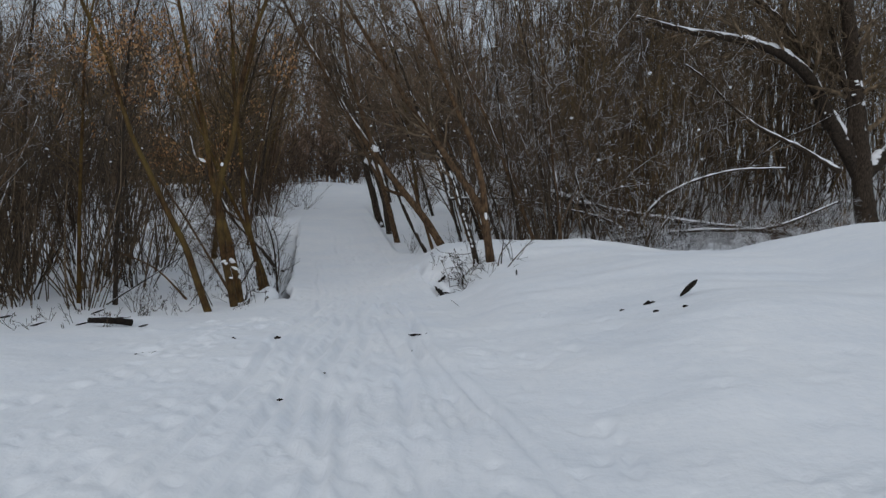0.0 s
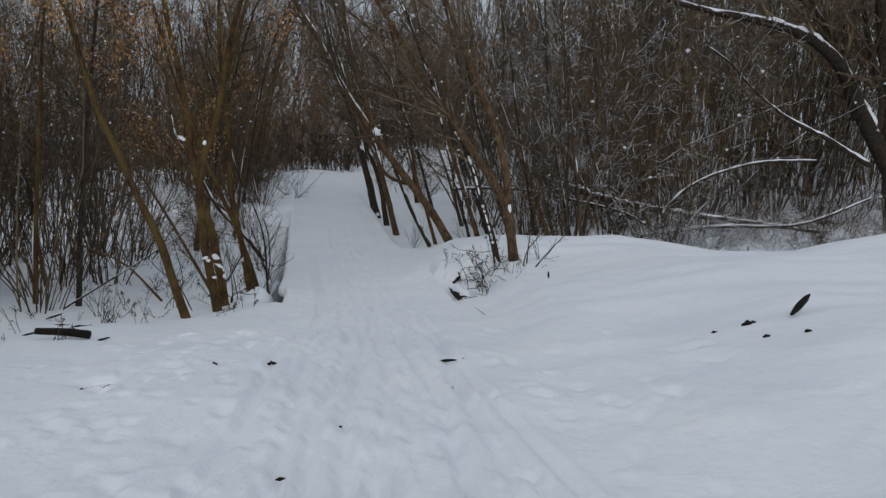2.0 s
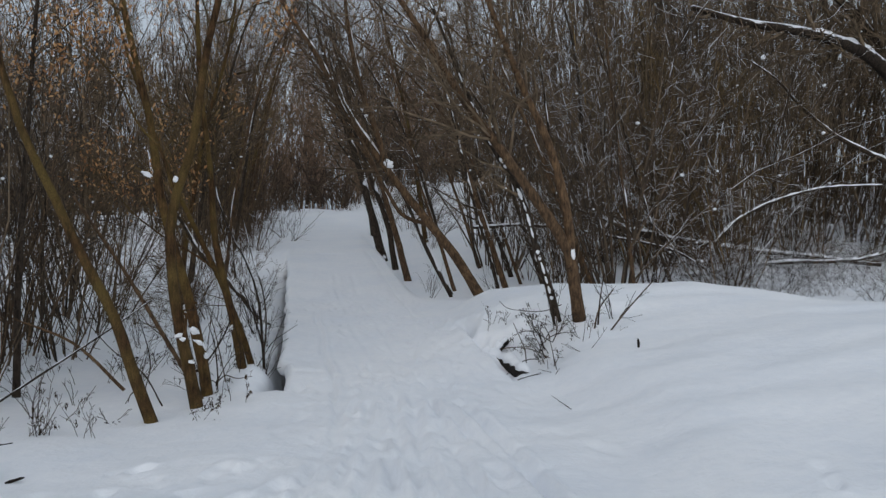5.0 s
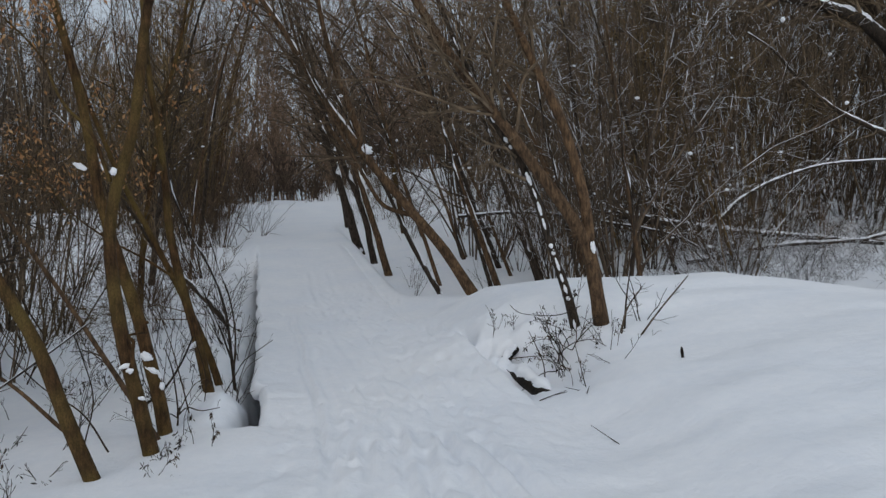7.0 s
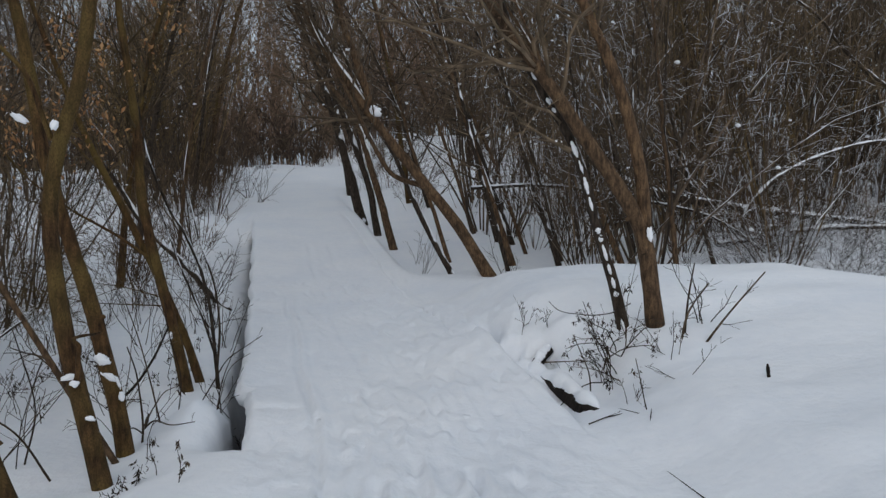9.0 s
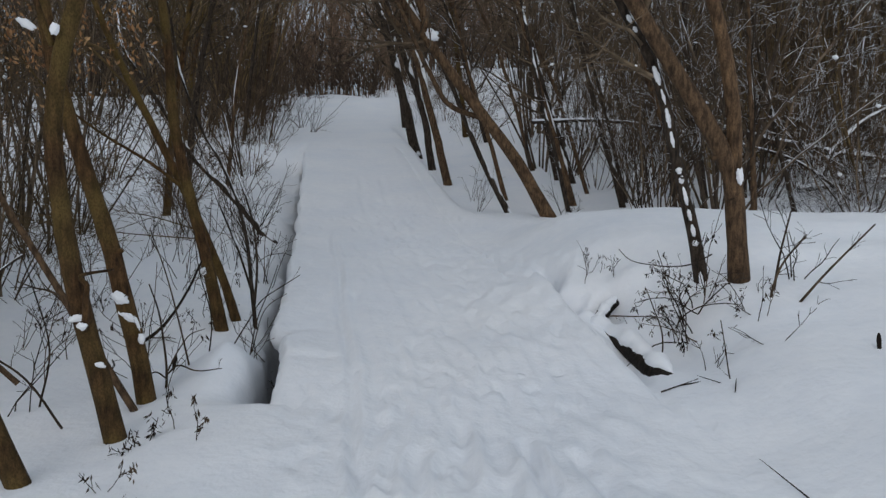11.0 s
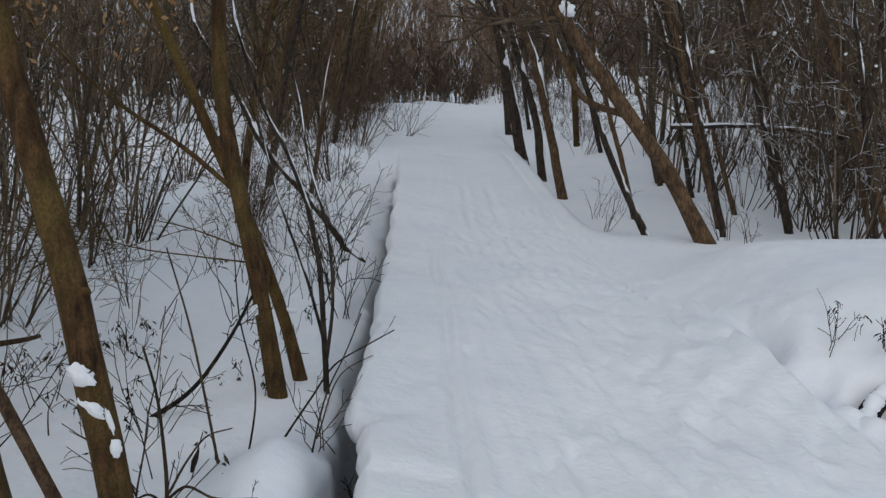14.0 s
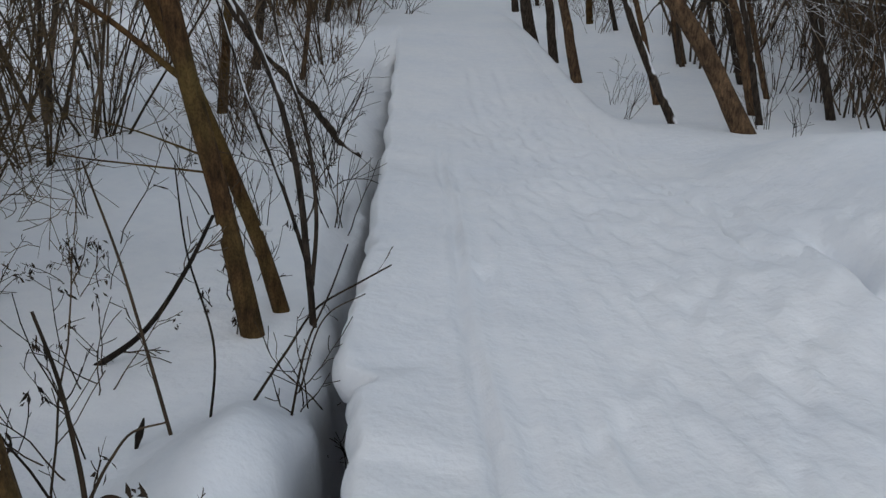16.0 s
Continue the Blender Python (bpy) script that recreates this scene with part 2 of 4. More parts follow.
def land(x, y):
    x, y = np.asarray(x, float), np.asarray(y, float)
    p = soft_path_z(y)
    # the bank to the west of the way, lower than the deck
    wl = deck_left(np.maximum(y, 11.0)) - x
    low = np.interp(y, [0, 7, 9.5, 12, 14, 20, 24, 26.8, 28.6, 34, 46, 80], [0.0, -0.02, -0.18, -0.36, -0.47, -0.5, -0.32, -0.05, 0.45, 0.78, 1.5, 2.0])
    zl = p + (low - p) * smoothstep(0.0, 1.0, wl / np.interp(y, [12.5, 14.2, 17.5], [1.3, 0.55, 0.28]))
    zl = zl + 0.10 * waves(x, y, 7, 3) * smoothstep(0.8, 3, wl)
    # the mound to the east
    turn = smoothstep(9.5, 12.8, y)
    e = x - (path_mid(y) + 1.35) * (1 - turn) - deck_right(y) * turn
    rise = np.interp(x, [-1.5, 0.2, 3.0, 5.0, 6.6, 9, 40], [-0.10, 0.0, 0.45, 0.50, 0.98, 1.15, 1.3]) * smoothstep(0.5, 7.5, y)
    crest = np.interp(x, [-1.2, -0.2, 0.8, 2.5, 4.7, 6.5, 12], [17.2, 17.2, 17.2, 16.4, 13.6, 12.4, 12.4])
    back = np.interp(y, [14, 20, 27, 34, 44, 60, 100], [-0.15, -0.15, -0.1, 1.2, 2.9, 3.6, 4.5])
    back = back + (p - 0.55 * (1 - smoothstep(30, 36, y)) - back) * (1 - smoothstep(0.5, 6, e)) * smoothstep(20, 24, y)
    top = rise + 0.06 * waves(x, y, 4.5, 5) * smoothstep(0.4, 1.6, e)
    zr = top + (back - top) * smoothstep(0.0, 3.0, y - crest)
    zr = p + (zr - p) * smoothstep(-0.1, 0.9, e * np.interp(y, [19, 21.5], [1.0, 2.2]))
    z = np.where(x < path_mid(y), zl, zr) + mound(x, y)
    # the scoured slot along the deck's west edge and the hollow by the log
    inside = smoothstep(12.6, 13.3, y) * (1 - smoothstep(26.6, 27.4, y))
    near = 1 - smoothstep(12.8, 13.6, y)
    slot = (1 - smoothstep(0.02, 0.17 + 0.10 * near + 0.05 * np.sin(y * 2.1) + 0.05 * waves(y * 0, y, 0.9, 61), np.maximum(wl, 0))) * smoothstep(-0.30, -0.10, wl)
    lip = (1 - smoothstep(0.0, 0.50 + 0.15 * waves(y * 0, y, 1.6, 63), np.maximum(wl, 0))) * smoothstep(-0.30, -0.10, wl)
    z = z - inside * (np.interp(y, [13.5, 14.2, 15, 22], [0.20, 0.30, 0.40, 0.36]) * lip + slot * np.interp(y, [12.6, 13.0, 13.5, 14.2, 16, 20, 30], [0.0, 0.22, 0.55, 0.65, 0.30, 0.20, 0.15]))
    z = z - 0.30 * np.exp(-(((x - 0.28 - LEAN_X * (y - 13.6)) / 0.42) ** 2 + ((y - 14.1) / 1.0) ** 2) * 1.3)
    z = z + 0.15 * np.exp(-((x + 3.08) / 0.30) ** 2 - ((y - 13.60) / 0.45) ** 2)
    z = z + 0.16 * waves(x, y, 5.0, 62) * smoothstep(36, 44, y) * (1 - smoothstep(70, 90, y))
    z = z - 0.26 * np.exp(-((x - deck_right(y) - 0.03) / 0.075) ** 2) * smoothstep(14.5, 14.9, y) * (1 - smoothstep(15.6, 16.2, y)) * (0.65 + 0.35 * np.sin(y * 9))
    # pockets between the deck's east edge and the log
    for hx, hy, wx, wy, deep in ((-0.49, 15.42, 0.10, 0.16, 0.20), (-0.31, 14.95, 0.11, 0.10, 0.17), (-0.06, 14.72, 0.15, 0.13, 0.34), (-0.10, 13.55, 0.09, 0.40, 0.16)):
        z = z - deep * np.exp(-((x - hx) / wx) ** 2 - ((y - hy) / wy) ** 2)
    for hx, hy, w, up in ((-0.20, 14.62, 0.11, 0.07), (0.14, 14.90, 0.14, 0.10), (0.26, 14.35, 0.2, 0.06)):
        z = z + up * np.exp(-((x - hx) ** 2 + (y - hy) ** 2) / w ** 2)
    z = z - 0.10 * np.exp(-((x + 2.93) / 0.13) ** 2 - ((y - 7.55) / 0.12) ** 2)
    # under the deck
    under = smoothstep(0, 0.05, x - deck_left(y) + 0.02) * smoothstep(0, 0.05, deck_right(y) - x - 0.34 * smoothstep(15.3, 16.0, y)) * smoothstep(13.25, 13.45, y) * (1 - smoothstep(26.4, 27.0, y))
    z = z - under * 0.75
    return z


def prints(x, y, z, seed, count, y0, y1, spread, mid, deep=0.03, sole=1.0, slim=1.0):
    """Treads the path: foot marks with low rims, two to three soles deep."""
    r = np.random.default_rng(seed)
    for _ in range(count):
        cy = r.uniform(y0, y1)
        cx = float(mid(cy)) + r.normal(0, spread)
        a = r.normal(0.12, 0.30)
        sel = (np.abs(x - cx) < 0.4) & (np.abs(y - cy) < 0.4)
        if not sel.any():
            continue
        dx, dy = x[sel] - cx, y[sel] - cy
        u, v = dx * np.cos(a) + dy * np.sin(a), -dx * np.sin(a) + dy * np.cos(a)
        d = (u / r.uniform(0.036, 0.07) / slim) ** 2 + (v / r.uniform(0.05, 0.13) / sole) ** 2
        z[sel] += deep * r.uniform(0.4, 1.0) * (-np.exp(-d) + 0.35 * np.exp(-((np.sqrt(d) - 1.6) ** 2) * 4))
    return z


def groove(x, y, z, line, width, deep, y0, y1):
    d = (x - line(y)) / width
    fade = smoothstep(y0, y0 + 1, y) * (1 - smoothstep(y1 - 1, y1, y))
    return z + fade * deep * (-np.exp(-d * d) + 0.35 * np.exp(-((np.abs(d) - 1.9) ** 2) * 2)) * (0.75 + 0.25 * np.sin(y * 3.1 + width * 90))


def grid_lines(*stretches):
    out = [np.arange(a, b, s) for a, b, s in stretches]
    return np.unique(np.round(np.concatenate(out), 4))


gx = grid_lines((-400, -60, 40), (-60, -20, 4), (-20, -8, 0.8), (-8, -3.8, 0.14), (-3.8, 1.2, 0.032), (1.2, 4.5, 0.07), (4.5, 9, 0.2), (9, 24, 0.9), (24, 60, 4), (60, 401, 40))
gy = grid_lines((-300, -20, 40), (-20, 1.5, 1.2), (1.5, 3.5, 0.06), (3.5, 16.2, 0.036), (16.2, 19, 0.08), (19, 32, 0.22), (32, 60, 0.9), (60, 100, 5), (100, 501, 50))
X, Y = np.meshgrid(gx, gy)
Z = land(X, Y)


def tread(x, y, z):
    """Unevenness, tracks and foot marks, the same on the ground and on the deck."""
    close = (1 - smoothstep(3.0, 4.0, np.abs(x - path_mid(y)))) * smoothstep(0.5, 2, y) * (1 - smoothstep(18, 24, y))
    z = z + 0.0045 * waves(x, y, 0.5, 11) * close + 0.016 * waves(x, y, 1.7, 12) * smoothstep(-6, -3, y) * (1 - smoothstep(20, 26, y))
    z = z + 0.011 * waves(x * 0.35 + 0.2 * y, y * 1.5, 1.5, 21) * smoothstep(0.8, 2.0, x - path_mid(y)) * smoothstep(-6, -3, y) * (1 - smoothstep(14.5, 18, y))
    for seed, x0, x1 in ((1, 0.35, -0.75), (2, 0.75, -0.95), (3, -0.9, -1.45), (4, -0.45, -1.2), (5, 0.05, -1.05), (6, -1.5, -1.9), (7, -1.15, -1.6), (8, 0.2, -0.65), (9, -0.65, -1.35)):
        z = groove(x, y, z, lambda v, a=x0, b=x1, s=seed: a + (b - a) * (v - 3) / 9 + 0.05 * np.sin(v * 1.3 + s), 0.042, 0.050, 1.5, 12.6)
    z = groove(x, y, z, lambda v: deck_left(v) + 0.57 + 0.02 * np.sin(v * 2), 0.026, 0.050, 11.0, 19.5)
    z = groove(x, y, z, lambda v: deck_left(v) + 0.72 + 0.02 * np.sin(v * 2), 0.04, 0.024, 11.0, 19.5)
    z = groove(x, y, z, lambda v: deck_left(v) + 1.15 + 0.03 * np.sin(v * 1.4), 0.05, 0.018, 10.0, 24)
    z = groove(x, y, z, lambda v: deck_left(v) + 1.55 + 0.03 * np.sin(v * 1.1 + 1), 0.05, 0.018, 10.0, 24)
    for seed, off in ((21, -0.42), (22, -0.30), (23, -0.02), (24, 0.10), (25, 0.34), (26, 0.52)):
        z = groove(x, y, z, lambda v, o=off, s=seed: path_mid(v) + o + 0.04 * np.sin(v * 0.9 + s) + 0.02 * np.sin(v * 2.3 + 2 * s), 0.034, 0.020, 3.0, 14.5)
    z = prints(x, y, z, 31, 620, 1.8, 13.0, 0.55, path_mid, 0.018, 1.8, 0.85)
    z = prints(x, y, z, 34, 330, 11.5, 22.0, 0.50, lambda v: path_mid(v) + 0.25, 0.019, 2.1, 0.75)
    z = prints(x, y, z, 36, 160, 13.5, 18.0, 0.35, lambda v: path_mid(v) + 1.2, 0.016, 1.7, 0.8)
    z = prints(x, y, z, 32, 130, 2.5, 10.0, 0.50, lambda v: path_mid(v) - 1.4, 0.034)
    z = prints(x, y, z, 33, 70, 2.5, 9.0, 0.9, lambda v: path_mid(v) + 2.2, 0.036)
    z = prints(x, y, z, 35, 40, 2.5, 9.0, 0.8, lambda v: path_mid(v) - 2.4, 0.04)
    return z


Z = tread(X, Y, Z)
ny, nx = X.shape
ix = np.arange(ny * nx).reshape(ny, nx)
ground = new("ground", mesh_of("ground", np.stack([X, Y, Z], -1).reshape(-1, 3), np.stack([ix[:-1, :-1], ix[:-1, 1:], ix[1:, 1:], ix[1:, :-1]], -1), SNOW))
tagged(ground, "trampled white snow with foot marks, ski tracks and smooth drifts", "snow", kind="structure")


def ground_z(x, y):
    return float(land(np.array([x]), np.array([y]))[0])


# ---- the footbridge under its snow ----
bridge = thing("footbridge", -1.3, 13.0, -0.5, "low wooden footbridge, dark wet planks buried under thick snow", "bridge")


def slab_point(v, s):
    """A place on the deck: s across from 0 (west) to 1 (east), v along in y."""
    return deck_left(v) + s * (deck_right(v) - deck_left(v))


sv = np.concatenate([np.arange(12.3, 21, 0.04), np.arange(21, 28.6, 0.14)])
across = np.concatenate([[0.07, 0.03, 0.008, -0.003, 0.0, 0.006, 0.014], np.linspace(0.024, 0.985, 76), [0.993, 1.0, 1.004, 1.0]])
down = np.concatenate([[-0.20, -0.21, -0.17, -0.11, -0.060, -0.030, -0.012], np.zeros(76), [-0.02, -0.06, -0.14, -0.26]])
S, V = np.meshgrid(across, sv)
ragged = 0.022 * waves(V * 0 + 3.0, V, 1.5, 41) + 0.012 * waves(V * 0, V, 0.43, 42) - 0.16 * np.exp(-(((V - 14.12) / 0.07) ** 2)) - 0.06 * np.exp(-(((V - 15.9) / 0.10) ** 2))
SX = slab_point(V, S) - (ragged - 0.08 * (1 - smoothstep(13.9, 14.15, V))) * (1 - smoothstep(0.0, 0.16, S))
fall = np.broadcast_to(down, S.shape)
fall = np.where(S > 0.5, fall * (1 - smoothstep(15.4, 16.2, V)), fall * (1 + 0.15 * waves(V * 0, V, 0.9, 44)))
SZ = soft_path_z(V) + 0.012 + fall + mound(SX, V)
SZ = SZ - 0.03 * smoothstep(13.5, 15.0, V) * smoothstep(0.2, 0.5, S) * (1 - smoothstep(0.5, 0.85, S)) + 0.025 * (1 - smoothstep(0.02, 0.22, S)) * (S > 0.01) * smoothstep(13.2, 13.8, V)
for cy, slope, far in ((15.75, 0.5, 0.16), (14.22, 0.6, 0.20), (13.55, -0.1, 0.34), (17.4, 0.4, 0.12)):
    SZ = SZ - 0.010 * np.exp(-(((V - cy - slope * S) / 0.06) ** 2)) * (1 - smoothstep(far * 0.5, far, S)) * (S >= 0)
SZ = tread(SX, V, SZ)
SZ = SZ - 0.06 * smoothstep(0.80, 1.0, S) * smoothstep(15.2, 16.0, V)
SZ = SZ - 0.05 * np.clip((13.2 - V) / 0.9, 0, 1) - smoothstep(27.5, 28.5, V) * 0.07
n1, n2 = S.shape
ix = np.arange(n1 * n2).reshape(n1, n2)
deck_snow = new("deck_snow", mesh_of("deck_snow", np.stack([SX, V, SZ], -1).reshape(-1, 3), np.stack([ix[:-1, :-1], ix[:-1, 1:], ix[1:, 1:], ix[1:, :-1]], -1), SNOW))
tagged(deck_snow, "thick trodden snow lying on the footbridge, with ragged overhanging edges", "snow", kind="structure")


def box_mesh(name, sx, sy, sz, mat, bevel=0.01):
    bm = bmesh.new()
    bmesh.ops.create_cube(bm, size=1.0, matrix=Matrix.Diagonal((sx, sy, sz, 1)))
    bmesh.ops.bevel(bm, geom=bm.edges[:], offset=bevel, segments=1, affect="EDGES")
    me = bpy.data.meshes.new(name)
    bm.to_mesh(me)
    bm.free()
    me.materials.append(mat)
    return me


plank_mesh = box_mesh("plank", 2.42, 0.17, 0.05, PLANK)
turn_deck = math.atan(-LEAN_X)
y = 13.25
while y < 27.0:
    pl = part("plank", plank_mesh, bridge)
    mid_x = (deck_left(y) + deck_right(y)) / 2 + random.uniform(0.0, 0.05)
    pl.matrix_local = Matrix.Translation((mid_x + 1.3, y - 13.0, float(soft_path_z(y)) - 0.235 + 0.5)) @ Matrix.Rotation(turn_deck, 4, "Z") @ Matrix.Rotation(random.uniform(-0.01, 0.01), 4, "Y")
    y += 0.19
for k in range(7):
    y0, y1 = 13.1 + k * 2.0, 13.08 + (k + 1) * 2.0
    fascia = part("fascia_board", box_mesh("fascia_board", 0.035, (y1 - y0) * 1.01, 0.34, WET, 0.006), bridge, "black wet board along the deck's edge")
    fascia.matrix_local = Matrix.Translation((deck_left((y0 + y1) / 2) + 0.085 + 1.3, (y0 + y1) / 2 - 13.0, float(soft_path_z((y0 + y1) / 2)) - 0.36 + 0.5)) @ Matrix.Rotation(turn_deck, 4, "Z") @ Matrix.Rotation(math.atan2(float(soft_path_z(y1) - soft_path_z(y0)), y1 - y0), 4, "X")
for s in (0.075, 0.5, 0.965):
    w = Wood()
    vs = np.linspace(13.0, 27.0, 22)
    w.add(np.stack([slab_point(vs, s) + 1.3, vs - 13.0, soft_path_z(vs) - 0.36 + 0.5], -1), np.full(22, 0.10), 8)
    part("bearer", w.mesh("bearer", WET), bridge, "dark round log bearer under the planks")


# ---- trees with a shape of their own ----
def snow_on(line, radii, r, share, thick=1.0, lowest=-1.0, wind=None, whole=False):
    """Snow that has settled along the upper side of a bough, or on its windward side, in uneven lengths: a list of meshes."""
    if wind:
        u, v = np.linspace(0, len(line) - 1, 230), np.arange(len(line))
        line, radii = np.array([np.interp(u, v, line[:, c]) for c in range(3)]).T, np.interp(u, v, radii)
    out, n, i = [], len(line), 0
    while i < n - 3:
        run = n if whole else int(r.integers(3, 8))
        seg, rad = line[i:i + run].copy(), radii[i:i + run]
        if r.random() < share and line[i][2] > lowest and len(seg) >= 3:
            t = np.gradient(seg, axis=0)
            t /= np.linalg.norm(t, axis=1, keepdims=True)
            up = np.array(wind if wind else (0, 0, 1.0), float)
            up = up - t * (t @ up)[:, None]
            up /= np.linalg.norm(up, axis=1, keepdims=True) + 1e-6
            k = 36 if whole else 9
            seg = np.array([np.interp(np.linspace(0, len(seg) - 1, k), np.arange(len(seg)), seg[:, c]) for c in range(3)]).T
            up = np.array([np.interp(np.linspace(0, len(rad) - 1, k), np.arange(len(rad)), up[:, c]) for c in range(3)]).T
            rad = np.interp(np.linspace(0, len(rad) - 1, k), np.arange(len(rad)), rad)
            taper = np.sin(np.linspace(0.2, math.pi - 0.2, k)) ** 0.6 * r.uniform(0.7, 1.15, k)
            if whole:
                taper = np.sin(np.linspace(0.25, math.pi - 0.25, k)) ** 0.3 * (1 + 0.10 * np.sin(np.linspace(0, 17, k)) + 0.06 * np.sin(np.linspace(1, 41, k)))
                up = up + np.array((0.42, 0.0, 0.1))
            w = Wood()
            w.add(seg + up * (rad * (0.86 if wind else 0.72))[:, None], rad * (r.uniform(0.3, 0.62) if wind else 0.74) * thick * taper, 7)
            out.append(w.mesh("snow", LOOSE))
        i += run
    return out


def tree(name, label, group, spine, radius, bark, limbs=(), grow=3.0, branch=16, twig=9, reach=1.4, first=0.35, snow=0.0, snow_limbs=0.0, seeds=0, seed=1, tip=0.35, lowest=0.3, twigs_bark=None, wind=None):
    """A leafless tree: a trunk through the spine, its limbs, a crown of branches and twigs, settled snow and dry seeds."""
    r = np.random.default_rng(seed)
    spine = np.asarray(spine, float)
    base = spine[0].copy()
    t = thing(name, base[0], base[1], base[2], label, "tree", group)
    grown = lambda pts, by: np.concatenate([pts, [pts[-1] + (pts[-1] - pts[-2]) / np.linalg.norm(pts[-1] - pts[-2]) * by * f + np.array([r.normal(0, 0.1), r.normal(0, 0.15), 0.1 * by * f]) for f in (0.5, 1.0)]])
    local = grown(spine - base, grow)
    local = np.concatenate([[local[0] - (local[1] - local[0]) * 0.35 / max(np.linalg.norm(local[1] - local[0]), 0.1)], local])
    local[1:-1, 1] += np.linspace(0, 1, len(local) - 2) * r.normal(0, 0.12) * (base[1] > 16)
    line = smooth_line(local, 40)
    line[6:] += np.cumsum(r.normal(0, 0.006 if base[1] > 16 else 0.0025, (34, 3)), axis=0)
    u = np.linspace(0, 1, 40)
    rad = radius * (1 - (1 - tip * 0.5) * u ** 0.9) * (1 + 0.18 * np.exp(-u * 22)) * (1 + r.normal(0, 0.025, 40))
    w = Wood()
    w.add(line, rad, 12)
    for _ in range(5):
        k = int(r.integers(5, 30))
        a = r.normal(0, 1, 3) * np.array([1, 1, 0.3])
        a /= np.linalg.norm(a)
        w.add(np.array([line[k], line[k] + a * rad[k] * 1.25, line[k] + a * rad[k] * 1.5]), [rad[k] * 0.45, rad[k] * 0.3, rad[k] * 0.05], 6)
    trunk = part("trunk", w.mesh("trunk", bark), t)
    lines, radii = [line], [rad]
    for me in snow_on(line, rad, r, snow, 1.0, lowest, wind) if snow else ():
        part("snow", me, trunk, "snow stuck along the trunk")
    for pts, lr, by in limbs:
        pl = grown(np.asarray(pts, float) - base, by)
        ll = smooth_line(pl, 40)
        lrad = lr * (1 - 0.75 * u ** 0.9)
        w = Wood()
        w.add(ll, lrad, 9)
        limb = part("limb", w.mesh("limb", bark), t)
        if np.linalg.norm(ll[-1] - ll[0]) > 0.8:
            lines.append(ll)
            radii.append(lrad)
        for me in snow_on(ll, lrad, r, snow_limbs, 1.05, lowest) if snow_limbs else ():
            part("snow", me, limb, "snow lying along the limb")
    L, R = np.array(lines), np.array(radii)
    w = Wood()
    bp, br = shoots(r, L, R, branch, first, 0.97, reach, 0.85, 6, 0.04, 0.18, 0.42)
    w.add(bp, br, 4)
    tp, tr = shoots(r, bp, br, twig, 0.15, 1.0, reach * 0.42, 0.85, 4, 0.02, 0.2, 0.5)
    w.add(tp, np.maximum(tr, 0.0022), 3)
    fp, fr = shoots(r, tp, np.maximum(tr, 0.003), 2 if base[1] < 19 else 1, 0.2, 1.0, reach * 0.2, 0.7, 3, 0.04, 0.14, 0.6)
    w.add(fp, np.maximum(fr, 0.0018), 3)
    tagged(part("crown", w.mesh("crown", twigs_bark or TWIG), t), kind="stuff")
    if seeds:
        high = tp[tp[:, -1, 2] > 2.3]
        at = high[r.choice(len(high), min(seeds, len(high)), replace=False), -1]
        tagged(part("dry_foliage", leaves(r, at, 20, 0.12, 0.055), t, "hanging dry orange-brown seed clusters"), kind="stuff")
    if snow or snow_limbs:
        at = bp[r.choice(len(bp), max(4, len(bp) // 8), replace=False), 2] + np.array([0, 0, 0.012])
        tagged(part("snow_clumps", clumps(r, at, 0.022), t, "small clumps of snow caught in the forks"), kind="stuff")
    return t


def leaves(r, at, per, spread, size, wide=0.22):
    """Small folded dry leaves that hang in bunches."""
    c = np.repeat(at, per, axis=0) + r.normal(0, spread, (len(at) * per, 3)) * np.array([0.6, 0.6, 1.0])
    k = len(c)
    d = r.normal(0, 1, (k, 3)) * np.array([0.6, 0.6, 0.4]) + np.array([0, 0, -0.8])
    d /= np.linalg.norm(d, axis=1, keepdims=True)
    s = np.cross(d, r.normal(0, 1, (k, 3)))
    s /= np.linalg.norm(s, axis=1, keepdims=True)
    nrm = np.cross(d, s)
    ln = size * r.uniform(0.6, 1.3, (k, 1))
    p = np.stack([c, c + d * ln * 0.5 + s * ln * wide + nrm * ln * 0.08, c + d * ln, c + d * ln * 0.5 - s * ln * wide + nrm * ln * 0.08], 1)
    return mesh_of("leaves", p.reshape(-1, 3), np.zeros((0, 4)), LEAF, np.concatenate([np.arange(k)[:, None] * 4 + np.array([[0, 1, 2]]), np.arange(k)[:, None] * 4 + np.array([[0, 2, 3]])]))


def clumps(r, at, size):
    """Uneven little lumps of snow."""
    bm = bmesh.new()
    bmesh.ops.create_icosphere(bm, subdivisions=2 if size > 0.04 else 1, radius=1.0)
    bm.verts.ensure_lookup_table()
    v = np.array([q.co[:] for q in bm.verts])
    f = np.array([[q.index for q in g.verts] for g in bm.faces])
    bm.free()
    out, tri = [], []
    for i, c in enumerate(at):
        sc = size * r.uniform(0.5, 1.6) * np.array([r.uniform(0.8, 1.7), r.uniform(0.8, 1.7), r.uniform(0.6, 1.1)])
        out.append(v * sc * r.uniform(0.85, 1.15, (len(v), 1)) + c)
        tri.append(f + i * len(v))
    return mesh_of("snow_clumps", np.concatenate(out), np.zeros((0, 4)), LOOSE, np.concatenate(tri))


